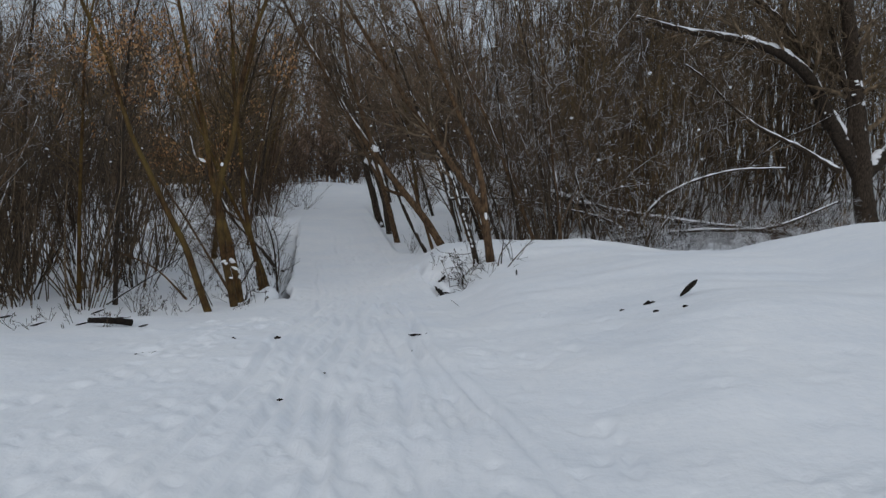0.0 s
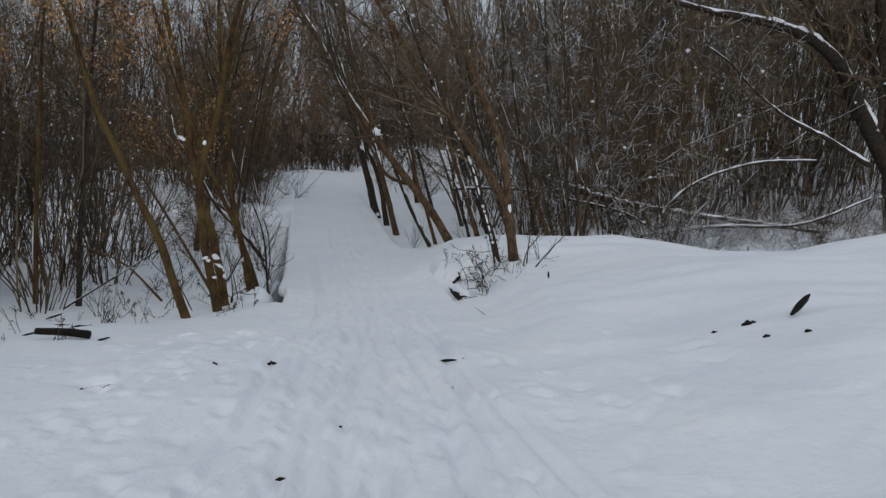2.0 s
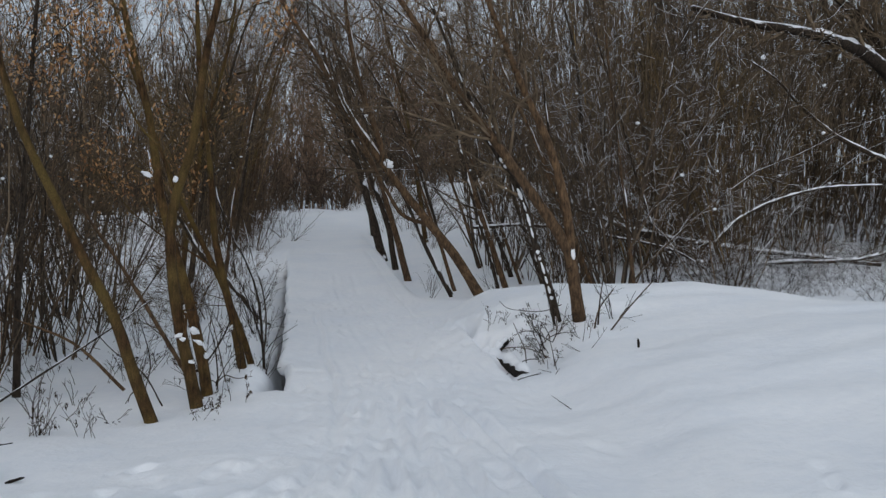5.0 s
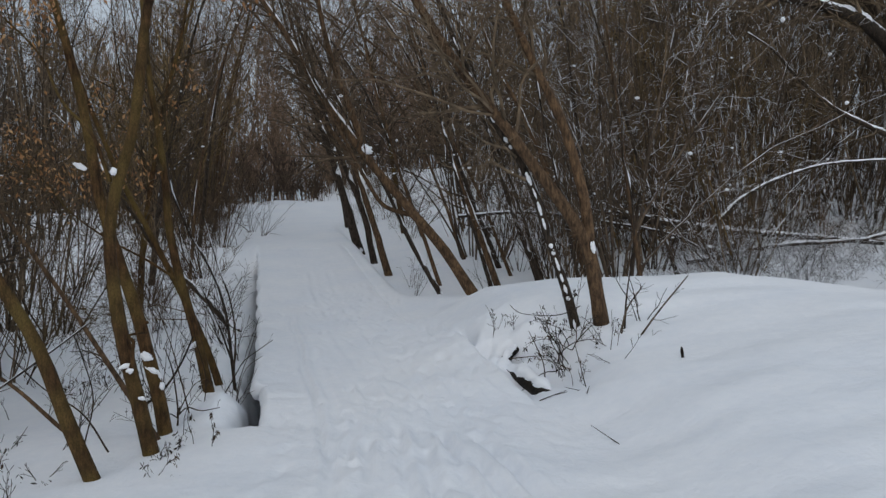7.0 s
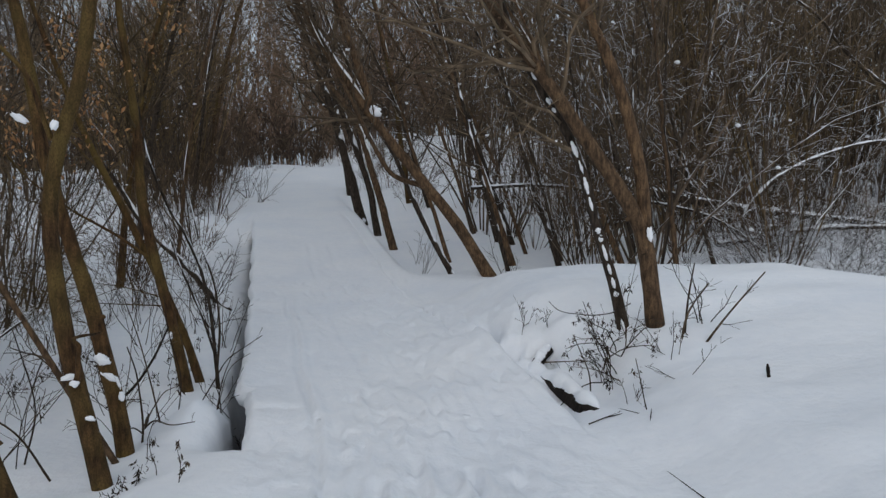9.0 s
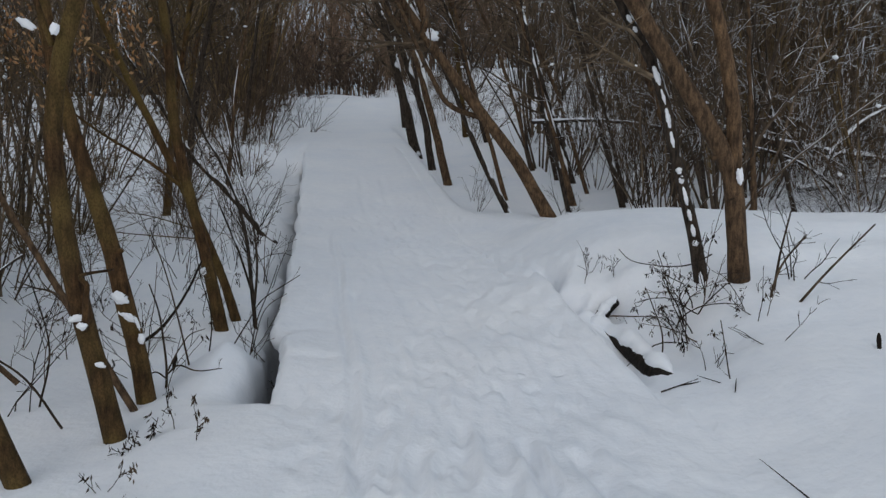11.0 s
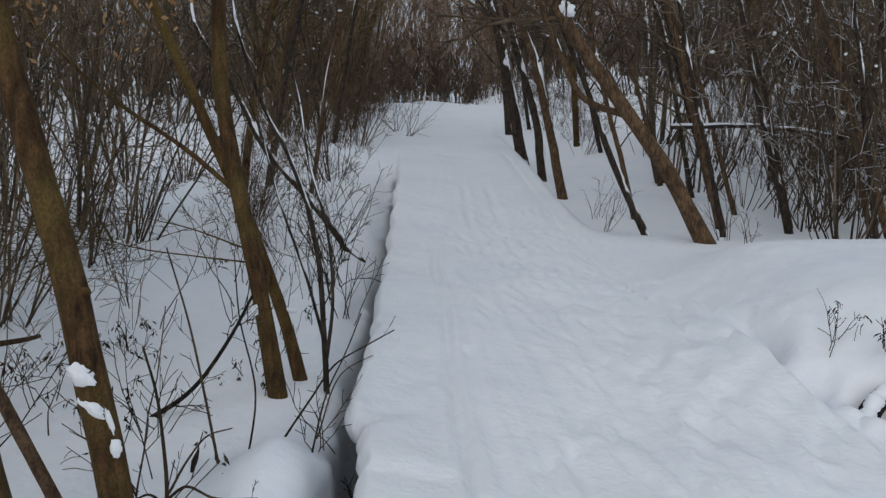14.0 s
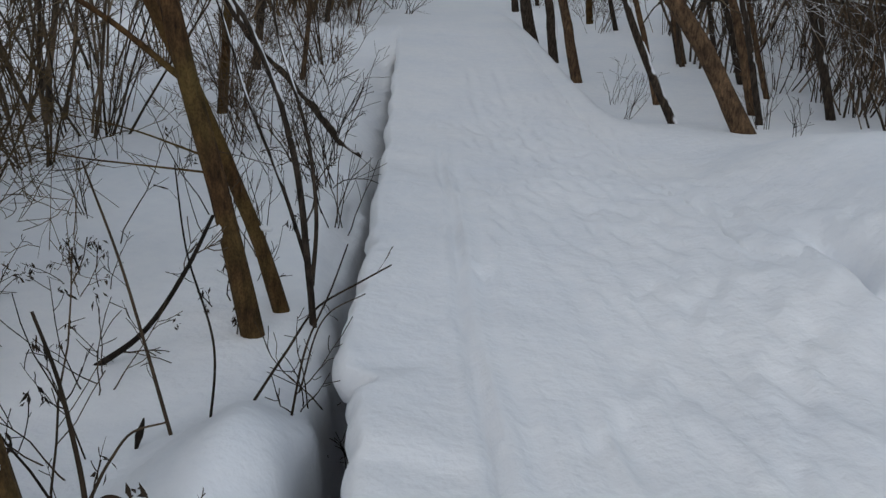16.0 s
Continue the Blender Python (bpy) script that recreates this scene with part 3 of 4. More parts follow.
WEST, EAST = "trees beside the footbridge", "leaning trees past the mound"
tree("maple_tree", "leafless young maple leaning away from the path, olive-brown bark", WEST,
     [(-3.60, 11.75, -0.32), (-3.73, 11.75, 0.07), (-3.92, 11.75, 0.67), (-4.19, 11.75, 1.23), (-4.45, 11.75, 1.82), (-4.70, 11.75, 2.39), (-4.97, 11.75, 3.33)], 0.060, BARK_WARM,
     grow=3.0, branch=5, reach=1.3, first=0.42, seeds=70, seed=101, twigs_bark=TWIG_OLIVE)
tree("maple_tree", "leafless maple with mossy yellow-brown bark and a broken snag", WEST,
     [(-3.34, 12.3, -0.34), (-3.42, 12.3, 0.12), (-3.49, 12.3, 0.48), (-3.54, 12.3, 0.98), (-3.55, 12.3, 1.40), (-3.50, 12.3, 1.72), (-3.34, 12.3, 2.15), (-3.27, 12.3, 2.45), (-3.17, 12.3, 3.05), (-2.96, 12.3, 3.81)], 0.066, BARK_WARM,
     limbs=[([(-3.52, 12.3, 1.85), (-3.56, 12.29, 2.0), (-3.63, 12.28, 2.23), (-3.79, 12.27, 2.42)], 0.017, 1.2), ([(-3.47, 12.27, 0.30), (-3.42, 12.22, 0.40), (-3.405, 12.21, 0.52), (-3.40, 12.21, 0.61)], 0.024, 0.02)],
     grow=2.6, branch=5, reach=1.2, first=0.5, seeds=60, seed=102, twigs_bark=TWIG_OLIVE)
tree("maple_tree", "leafless maple with brown bark and a snow lump on its trunk", WEST,
     [(-3.42, 12.96, -0.38), (-3.46, 12.96, -0.02), (-3.52, 12.96, 0.30), (-3.59, 12.97, 0.72), (-3.68, 12.98, 1.05), (-3.76, 12.99, 1.35), (-3.86, 13.0, 1.80), (-3.91, 13.0, 2.25), (-3.99, 13.0, 2.80), (-4.12, 13.0, 3.40)], 0.066, BARK_WARM,
     grow=3.2, branch=5, reach=1.3, first=0.45, seeds=50, seed=103, twigs_bark=TWIG_OLIVE)
tree("maple_tree", "leafless maple with a slim brown trunk rising from deep snow", WEST,
     [(-3.48, 14.87, -0.52), (-3.57, 14.87, 0.03), (-3.65, 14.87, 0.44), (-3.75, 14.87, 0.91), (-3.83, 14.87, 1.40), (-3.85, 14.87, 1.94), (-3.88, 14.87, 2.42), (-3.94, 14.87, 3.1)], 0.062, BARK_WARM,
     limbs=[([(-3.74, 14.87, 0.80), (-4.02, 14.87, 1.02), (-4.54, 14.9, 1.34), (-4.95, 14.9, 1.7)], 0.017, 0.6), ([(-3.66, 14.85, 0.38), (-4.0, 14.85, 0.40), (-4.35, 14.8, 0.44), (-4.7, 14.8, 0.52)], 0.006, 0.3), ([(-3.68, 14.86, 0.46), (-4.05, 14.9, 0.56), (-4.35, 14.95, 0.60)], 0.006, 0.3)],
     grow=3.2, branch=14, reach=1.3, first=0.35, seeds=30, seed=104, twigs_bark=TWIG_OLIVE)
tree("maple_tree", "second leafless maple trunk leaning beside its neighbour", WEST,
     [(-3.44, 15.2, -0.50), (-3.57, 15.2, -0.02), (-3.71, 15.2, 0.34), (-3.84, 15.2, 0.69), (-4.06, 15.2, 1.20), (-4.36, 15.2, 1.85), (-4.7, 15.2, 2.8)], 0.047, BARK_WARM,
     grow=3.0, branch=16, reach=1.3, first=0.3, seeds=30, seed=105, twigs_bark=TWIG_OLIVE)
tree("alder_bush", "thin dark bent stem with a bush of twigs by the deck", WEST,
     [(-3.27, 15.2, -0.55), (-3.28, 15.15, 0.0), (-3.30, 15.1, 0.40), (-3.48, 15.1, 1.0), (-3.66, 15.1, 1.35), (-3.80, 15.1, 1.75)], 0.022, BARK_DARK,
     limbs=[([(-3.27, 15.2, -0.3), (-3.22, 15.15, 0.1), (-3.25, 15.15, 0.5), (-3.4, 15.2, 1.0)], 0.013, 0.8), ([(-3.28, 15.18, -0.2), (-3.4, 15.2, 0.2), (-3.6, 15.25, 0.7)], 0.012, 0.8)],
     grow=1.4, branch=8, twig=6, reach=0.5, first=0.2, seed=106)
tree("broken_stem", "broken dark stem slanting over the snow bank", WEST,
     [(-4.44, 20.2, -0.42), (-4.98, 20.2, 0.23), (-5.43, 20.2, 0.73), (-5.9, 20.3, 1.5)], 0.065, BARK_DARK,
     grow=1.5, branch=10, reach=1.2, first=0.4, snow=0.5, seed=107, lowest=-0.5)

tree("willow_tree", "dark upright willow trunk close to the deck's far end", EAST,
     [(-2.41, 29.5, 0.15), (-2.75, 29.5, 1.62), (-3.16, 29.5, 3.2), (-3.47, 29.5, 4.23)], 0.15, BARK_DARK, grow=3.5, branch=22, twig=11, reach=2.6, first=0.3, snow=0.4, seed=111)
tree("willow_tree", "slim dark willow trunk streaked with snow", EAST,
     [(-1.91, 27.5, -0.10), (-2.17, 27.5, 1.37), (-2.59, 27.5, 2.54), (-2.94, 27.5, 3.69)], 0.10, BARK_DARK, grow=3.5, branch=20, twig=11, reach=2.6, first=0.3, snow=0.5, seed=112, lowest=0.2)
tree("willow_tree", "brown willow trunk bending over the path", EAST,
     [(-1.52, 25.6, -0.22), (-1.93, 25.6, 1.37), (-2.38, 25.6, 2.82), (-3.06, 25.6, 3.83)], 0.10, BARK_RED, grow=3.0, branch=20, twig=11, reach=2.6, first=0.3, snow=0.2, seed=113)
tree("willow_tree", "thin leaning willow stem with snow at its foot", EAST,
     [(-0.47, 21.5, -0.25), (-0.92, 21.5, 0.61), (-1.29, 21.5, 1.52), (-1.72, 21.5, 2.42)], 0.06, BARK_DARK, grow=2.5, branch=18, reach=1.5, first=0.3, snow=0.45, seed=114, lowest=-0.2)
tree("willow_tree", "thick leaning willow trunk arching over the path, snow along its top", EAST,
     [(0.02, 20.1, -0.06), (-0.45, 20.1, 0.72), (-1.03, 20.1, 1.48), (-1.72, 20.1, 2.38), (-2.45, 20.1, 3.42), (-3.10, 20.1, 4.62), (-3.73, 20.1, 5.63)], 0.108, BARK_RED,
     limbs=[([(-1.75, 20.1, 2.42), (-1.95, 20.0, 3.1), (-2.3, 19.9, 4.2), (-2.5, 19.8, 5.4)], 0.07, 2.0), ([(-0.9, 20.1, 1.32), (-1.5, 20.2, 1.55), (-1.75, 20.1, 1.95), (-2.2, 19.9, 2.9)], 0.045, 2.0)],
     grow=2.0, branch=32, twig=11, reach=2.3, first=0.3, snow=0.75, snow_limbs=0.5, seed=115, lowest=1.2)
tree("willow_tree", "forked willow rising from the mound, reddish-brown bark", EAST,
     [(0.89, 14.25, 0.10), (0.81, 14.25, 0.70), (0.75, 14.25, 1.04), (0.52, 14.25, 1.46), (0.24, 14.25, 1.87), (-0.09, 14.25, 2.36), (-0.45, 14.25, 2.84), (-0.98, 14.25, 3.7)], 0.088, BARK_RED,
     limbs=[([(0.77, 14.26, 0.92), (0.75, 14.27, 1.40), (0.62, 14.3, 2.06), (0.48, 14.33, 2.50), (0.28, 14.36, 2.94)], 0.066, 3.0)],
     grow=2.6, branch=30, twig=10, reach=1.8, first=0.36, seed=116, lowest=0.9)
tree("willow_tree", "thin dark leaning stem plastered with patches of snow", EAST,
     [(0.66, 14.4, 0.0), (0.53, 14.4, 0.58), (0.36, 14.4, 1.15), (0.23, 14.4, 1.62), (0.075, 14.4, 1.98), (-0.11, 14.4, 2.28), (-0.31, 14.4, 2.62), (-0.56, 14.4, 3.2)], 0.062, BARK_DARK,
     grow=2.0, branch=18, reach=1.2, first=0.35, snow=0.55, seed=117, lowest=-1.0, wind=(-0.35, -1.0, 0.4))
for k, (x, y, dx, h, rad) in enumerate([(0.92, 23.0, -1.04, 3.3, 0.13), (0.6, 21.4, -0.7, 2.6, 0.07), (1.7, 22.2, -0.9, 3.0, 0.10), (2.6, 21.0, -1.2, 3.0, 0.09), (3.3, 22.6, -0.6, 3.2, 0.11), (2.1, 20.2, -0.5, 2.8, 0.06), (-0.3, 24.0, -0.9, 3.0, 0.09),
                                        (4.2, 20.8, -1.0, 3.1, 0.07), (1.3, 25.5, -1.2, 3.5, 0.12), (3.0, 19.4, -0.3, 2.9, 0.08)]):
    z = ground_z(x, y)
    tree("willow_tree", "leafless willow stem leaning among others behind the mound", EAST,
         [(x, y, z - 0.05), (x + dx * 0.35, y, z + h * 0.34), (x + dx * 0.7, y, z + h * 0.68), (x + dx, y, z + h)], rad * 0.62, BARK_RED if k % 3 == 0 else BARK_DARK,
         grow=3.5, branch=22, reach=1.7, first=0.2, snow=0.25, seed=130 + k)
for k, (x, y, dx, h, rad) in enumerate([(-6.4, 21.5, 1.3, 6.0, 0.10), (-7.2, 25.0, 1.6, 6.5, 0.11), (-8.6, 29.0, 1.8, 7.0, 0.12), (-10.2, 18.5, 0.8, 7.5, 0.10), (-6.35, 13.4, 0.3, 4.6, 0.06), (-5.85, 13.7, 0.45, 4.8, 0.065),
                                        (-9.4, 41.0, 2.0, 8.5, 0.15), (-3.0, 34.5, -1.8, 9.0, 0.14), (-1.0, 32.5, -1.6, 9.0, 0.13), (1.5, 37.0, -2.2, 10.0, 0.14), (-11.5, 46.0, 2.5, 10.0, 0.15), (-10.5, 36.0, 1.5, 7.5, 0.13)]):
    z = ground_z(x, y)
    tree("tall_maple", "tall leafless maple with a spreading brown crown in the thicket", "tall trees of the thicket",
         [(x, y, z - 0.05), (x + dx * 0.2, y, z + h * 0.3), (x + dx * 0.55, y, z + h * 0.65), (x + dx, y, z + h)], rad * 0.72, BARK_DARK if k % 2 else BARK_WARM,
         grow=2.5, branch=32, twig=9, reach=2.4, first=0.28, snow=0.1, seeds=60 if k > 2 and k < 7 else 0, seed=160 + k, twigs_bark=TWIG if k % 2 else TWIG_OLIVE)
for k, (x, y, side, reach_x, h, rad) in enumerate([(1.4, 24.2, -1, 5.0, 4.6, 0.045), (1.9, 22.8, -1, 4.4, 4.8, 0.04), (0.6, 27.4, -1, 5.4, 5.4, 0.05), (-0.4, 31.5, -1, 5.2, 5.8, 0.06), (2.6, 21.6, -1, 4.6, 4.6, 0.04), (1.0, 26.0, -1, 4.8, 6.0, 0.05),
                                                   (-6.2, 24.5, 1, 2.4, 5.0, 0.045), (-7.0, 29.0, 1, 2.8, 5.8, 0.055), (-7.6, 33.5, 1, 3.2, 6.4, 0.06), (-2.4, 35.5, -1, 3.8, 6.6, 0.06)]):
    z = ground_z(x, y)
    tree("willow_sapling", "slender leafless willow arching over the snowy path", "saplings arching over the path",
         [(x, y, z - 0.05), (x + side * reach_x * 0.2, y, z + h * 0.58), (x + side * reach_x * 0.52, y - 0.1, z + h * 1.1), (x + side * reach_x, y - 0.2, z + h * 1.5)], rad, BARK_DARK if k % 2 else BARK_RED,
         grow=1.6, branch=36, twig=9, reach=2.3, first=0.3, snow=0.2, seed=180 + k, lowest=1.0, twigs_bark=TWIG_RED if k % 2 else TWIG)
tree("old_willow", "huge old dark willow with snow-lined spreading limbs", "",
     [(14.85, 27.0, -0.1), (14.55, 27.0, 1.5), (14.41, 27.0, 2.6), (14.12, 27.0, 4.5), (13.59, 27.0, 7.9)], 0.38, BARK_DARK,
     limbs=[([(14.5, 27.0, 1.9), (13.37, 26.9, 3.73), (12.3, 26.8, 5.5), (11.5, 26.6, 6.0), (9.78, 26.4, 6.51), (7.84, 26.2, 6.79)], 0.30, 1.5),
            ([(13.37, 26.95, 3.6), (12.9, 27.2, 5.0), (12.51, 27.3, 6.03), (11.89, 27.4, 7.06), (11.09, 27.5, 7.92)], 0.26, 2.0),
            ([(14.5, 27.0, 1.9), (15.33, 26.9, 2.76), (16.6, 26.8, 4.2)], 0.28, 3.0),
            ([(13.9, 26.9, 2.9), (13.95, 26.8, 4.2), (13.6, 26.7, 5.2), (13.2, 26.6, 6.4)], 0.15, 2.5),
            ([(13.6, 26.7, 2.1), (12.0, 26.3, 2.9), (10.4, 26.0, 3.6), (9.2, 25.8, 4.5)], 0.10, 1.5)],
     grow=3.0, branch=26, reach=3.0, first=0.3, snow_limbs=0.6, seed=140, lowest=0.5, tip=0.8)


# ---- fallen wood ----
def fallen(name, label, pts, radius, seed, branch=6, reach=1.0, snow=0.8, end=0.5, thick=1.1, whole=False, bark=None):
    r = np.random.default_rng(seed)
    p = np.asarray(pts, float)
    base = p[0].copy()
    t = thing(name, *base, label, "fallen wood")
    line = smooth_line(p - base, 40)
    rad = radius * np.linspace(1, end, 40) * (1 + r.normal(0, 0.012, 40))
    w = Wood()
    w.add(line, rad, 10)
    stem = part("stem", w.mesh("stem", bark or BARK_DARK), t)
    if branch:
        w = Wood()
        bp, br = shoots(r, line[None], rad[None], branch, 0.1, 0.95, reach, 0.9, 6, 0.05, 0.15, 0.4)
        w.add(bp, br, 4)
        tp, tr = shoots(r, bp, br, 6 if radius > 0.015 else 2, 0.2, 1.0, reach * 0.4, 0.7, 4, 0.03, 0.15, 0.5)
        w.add(tp, np.maximum(tr, 0.003 if radius > 0.015 else 0.0018), 3)
        tagged(part("crown", w.mesh("crown", WEED if bark is WEED else TWIG), t), kind="stuff")
    for me in snow_on(line[2:] if whole else line, rad[2:] if whole else rad, r, snow, thick, -9, None, whole):
        part("snow", me, stem, "snow lying along the top")
    return t


fallen("fallen_tree", "fallen dark trunk capped with snow in the thicket", [(3.2, 25.2, 1.45), (4.94, 25.5, 0.94), (6.99, 25.5, 0.57), (9.23, 25.6, 0.29), (11.6, 25.8, 0.0)], 0.13, 201, 14, 1.8, 0.65, 0.5, 0.85)
fallen("fallen_bough", "thin arched bough lined with snow", [(6.1, 24.0, 0.1), (6.3, 24.0, 0.72), (6.91, 24.0, 1.33), (7.77, 24.0, 1.76), (8.98, 24.0, 2.08), (10.55, 24.0, 2.15)], 0.055, 202, 6, 1.0, 1.0)
fallen("fallen_bough", "broken bough with snow lying across the thicket", [(5.2, 23.0, 0.0), (7.5, 23.4, 0.25), (10.0, 23.6, 0.35), (12.2, 24.0, 1.1)], 0.07, 203, 12, 1.6, 0.5, 0.5, 0.8)
fallen("fallen_bough", "snowy bough caught low between willow stems", [(0.2, 24.2, 1.2), (1.6, 23.6, 1.25), (3.2, 23.0, 1.0), (5.0, 22.4, 0.5), (5.8, 22.2, -0.1)], 0.05, 204, 10, 1.2, 0.6, 0.5, 0.8)
fallen("log", "dark wet log half buried in snow along the deck", [(0.10, 13.22, -0.33), (0.02, 13.70, -0.31), (-0.07, 14.12, -0.30), (-0.26, 14.62, -0.31)], 0.080, 205, 0, 1.0, 0.0, 0.85, 1.0, False, WET)


def log_snow(seed, pts, lumps):
    """Humps of snow that sit side by side along a log."""
    rr = np.random.default_rng(seed)
    line = smooth_line(pts, lumps)
    u = np.linspace(0, 1, lumps)
    wide = 0.085 * (0.84 + 0.13 * np.sin(u * 15) + 0.08 * np.sin(u * 37 + 1)) * np.sin(np.clip(u * 9, 0, 1.57)) * np.sin(np.clip((1 - u) * 7 + 0.35, 0, 1.57))
    w = Wood()
    w.add(line + np.stack([rr.normal(0, 0.004, lumps), np.zeros(lumps), 0.010 * np.sin(u * 15 + 0.6) - 0.012], -1), np.maximum(wide, 0.01), 14)
    ob = new("log_snow", w.mesh("log_snow", LOOSE))
    tagged(ob, "rounded humps of snow lying along the wet log", "snow")


log_snow(71, [(0.115, 13.31, -0.255), (0.04, 13.70, -0.235), (-0.05, 14.12, -0.225), (-0.24, 14.62, -0.24)], 60)
fallen("fallen_branch", "dark bent branch leaning from a maple into the snow", [(-4.12, 14.45, -0.50), (-3.9, 14.5, -0.34), (-3.68, 14.6, -0.02), (-3.6, 14.75, 0.2)], 0.016, 210, 3, 0.4, 0.0, 0.5, 1.1, False, WET)
for pts in ([(1.0, 13.75, -0.05), (1.33, 13.8, 0.35), (1.69, 13.85, 0.73)], [(1.05, 14.0, 0.1), (1.08, 14.0, 0.48), (1.13, 14.0, 0.8)], [(0.97, 13.9, 0.0), (1.05, 13.9, 0.39), (1.24, 13.95, 0.63)]):
    fallen("bare_stick", "bare dark sapling stick rising slantwise from the mound", pts, 0.012, 211 + int(pts[0][0] * 100) % 7, 4, 0.35, 0.0, 0.5, 1.1, False, WEED)
fallen("log", "short black stump of wood in a snow hollow", [(-0.16, 14.66, -0.30), (-0.08, 14.74, -0.20), (0.02, 14.82, -0.13)], 0.062, 206, 0, 1.0, 1.0, 0.8, 1.1, True, WET)
for pts, rad, twigs in (([(0.66, 14.3, 0.40), (0.40, 14.1, 0.35), (0.12, 14.0, 0.37), (-0.08, 14.0, 0.42), (-0.15, 14.0, 0.49)], 0.006, 5), ([(0.12, 13.6, -0.34), (0.10, 13.6, -0.03), (0.04, 13.6, 0.12), (-0.03, 13.6, 0.28)], 0.007, 1),
                        ([(0.45, 12.9, -0.36), (0.36, 12.9, -0.14), (0.31, 12.9, 0.08), (0.27, 12.9, 0.25)], 0.006, 1), ([(0.02, 13.25, -0.30), (0.16, 13.18, -0.24), (0.36, 13.18, -0.23)], 0.006, 1), ([(-0.06, 12.95, -0.25), (0.08, 13.0, -0.22), (0.22, 13.09, -0.21)], 0.005, 2),
                        ([(0.0, 13.45, -0.33), (0.08, 13.1, -0.31), (0.12, 12.95, -0.30)], 0.010, 0), ([(-0.08, 14.55, -0.19), (0.05, 14.4, -0.15), (0.26, 14.3, -0.12)], 0.007, 3)):
    fallen("bare_stick", "thin bare dark stick in the snow near the log", pts, rad, 230 + int(abs(pts[0][0]) * 100), twigs, 0.12, 0.0, 0.5, 1.1, False, WEED)
for pts, rad, twigs in (([(-3.28, 14.2, -0.52), (-3.08, 14.2, -0.20), (-2.94, 14.2, 0.01), (-2.78, 14.2, 0.12), (-2.64, 14.2, 0.21)], 0.007, 3), ([(-3.06, 14.15, -0.50), (-2.97, 14.15, -0.12), (-2.87, 14.15, 0.11), (-2.80, 14.15, 0.30)], 0.006, 3), ([(-3.1, 14.4, -0.5), (-2.95, 14.4, -0.1), (-2.78, 14.35, 0.02)], 0.005, 3),
                        ([(-3.40, 13.2, -0.50), (-3.37, 13.2, -0.27), (-3.38, 13.2, 0.0), (-3.40, 13.2, 0.18), (-3.46, 13.22, 0.36)], 0.010, 4), ([(-3.37, 13.2, -0.27), (-3.28, 13.19, -0.20), (-3.17, 13.18, -0.23), (-2.98, 13.17, -0.21)], 0.007, 2), ([(-3.37, 13.2, -0.30), (-3.44, 13.19, -0.25), (-3.52, 13.18, -0.28), (-3.58, 13.18, -0.24)], 0.006, 1),
                        ([(-3.36, 13.2, -0.24), (-3.27, 13.2, -0.08), (-3.19, 13.2, 0.02), (-3.09, 13.2, 0.06)], 0.006, 2), ([(-3.45, 13.9, -0.5), (-3.52, 13.9, -0.1), (-3.60, 13.92, 0.25), (-3.72, 13.95, 0.62)], 0.008, 5), ([(-3.35, 14.0, -0.5), (-3.30, 14.0, -0.1), (-3.38, 14.0, 0.3), (-3.42, 14.05, 0.6)], 0.006, 4),
                        ([(-3.75, 12.5, -0.36), (-3.90, 12.4, 0.0), (-4.15, 12.3, 0.25), (-4.35, 12.2, 0.55)], 0.008, 4), ([(-4.1, 12.9, -0.4), (-4.0, 12.9, 0.0), (-4.1, 12.95, 0.4), (-4.22, 13.0, 0.75)], 0.007, 4)):
    fallen("bare_sapling", "dark forked bare sapling twig standing in the snow bank", pts, rad, 250 + int(abs(pts[1][2] + pts[0][0]) * 100), max(1, twigs - 2), 0.26, 0.0, 0.45, 1.1, False, WEED)
fallen("leaning_pole", "grey pole leaning against a maple trunk", [(-3.42, 12.8, -0.40), (-3.73, 12.85, 0.12), (-4.3, 12.95, 1.05), (-4.8, 13.0, 1.8)], 0.025, 207, 2, 0.5, 0.0, 0.6, 1.1, False, BARK_RED)
fallen("leaning_pole", "long thin dark pole slanting up behind a young maple", [(-5.15, 11.75, -0.22), (-4.55, 11.95, 0.18), (-4.05, 12.1, 0.52), (-3.72, 12.2, 0.76)], 0.013, 215, 2, 0.4, 0.0, 0.6, 1.1, False, BARK_DARK)
fallen("log", "short dark log end lying in the snow bank", [(-4.02, 9.9, -0.17), (-4.25, 9.92, -0.15), (-4.6, 9.96, -0.15)], 0.045, 208, 0, 1.0, 0.0, 0.8, 1.1, False, WET)
fallen("fallen_branch", "thin broken branch slanting over the snow", [(-4.4, 13.2, -0.35), (-4.9, 13.1, 0.2), (-5.5, 13.0, 0.5)], 0.020, 209, 3, 0.6, 0.0, 0.5, 1.1, False, BARK_RED)


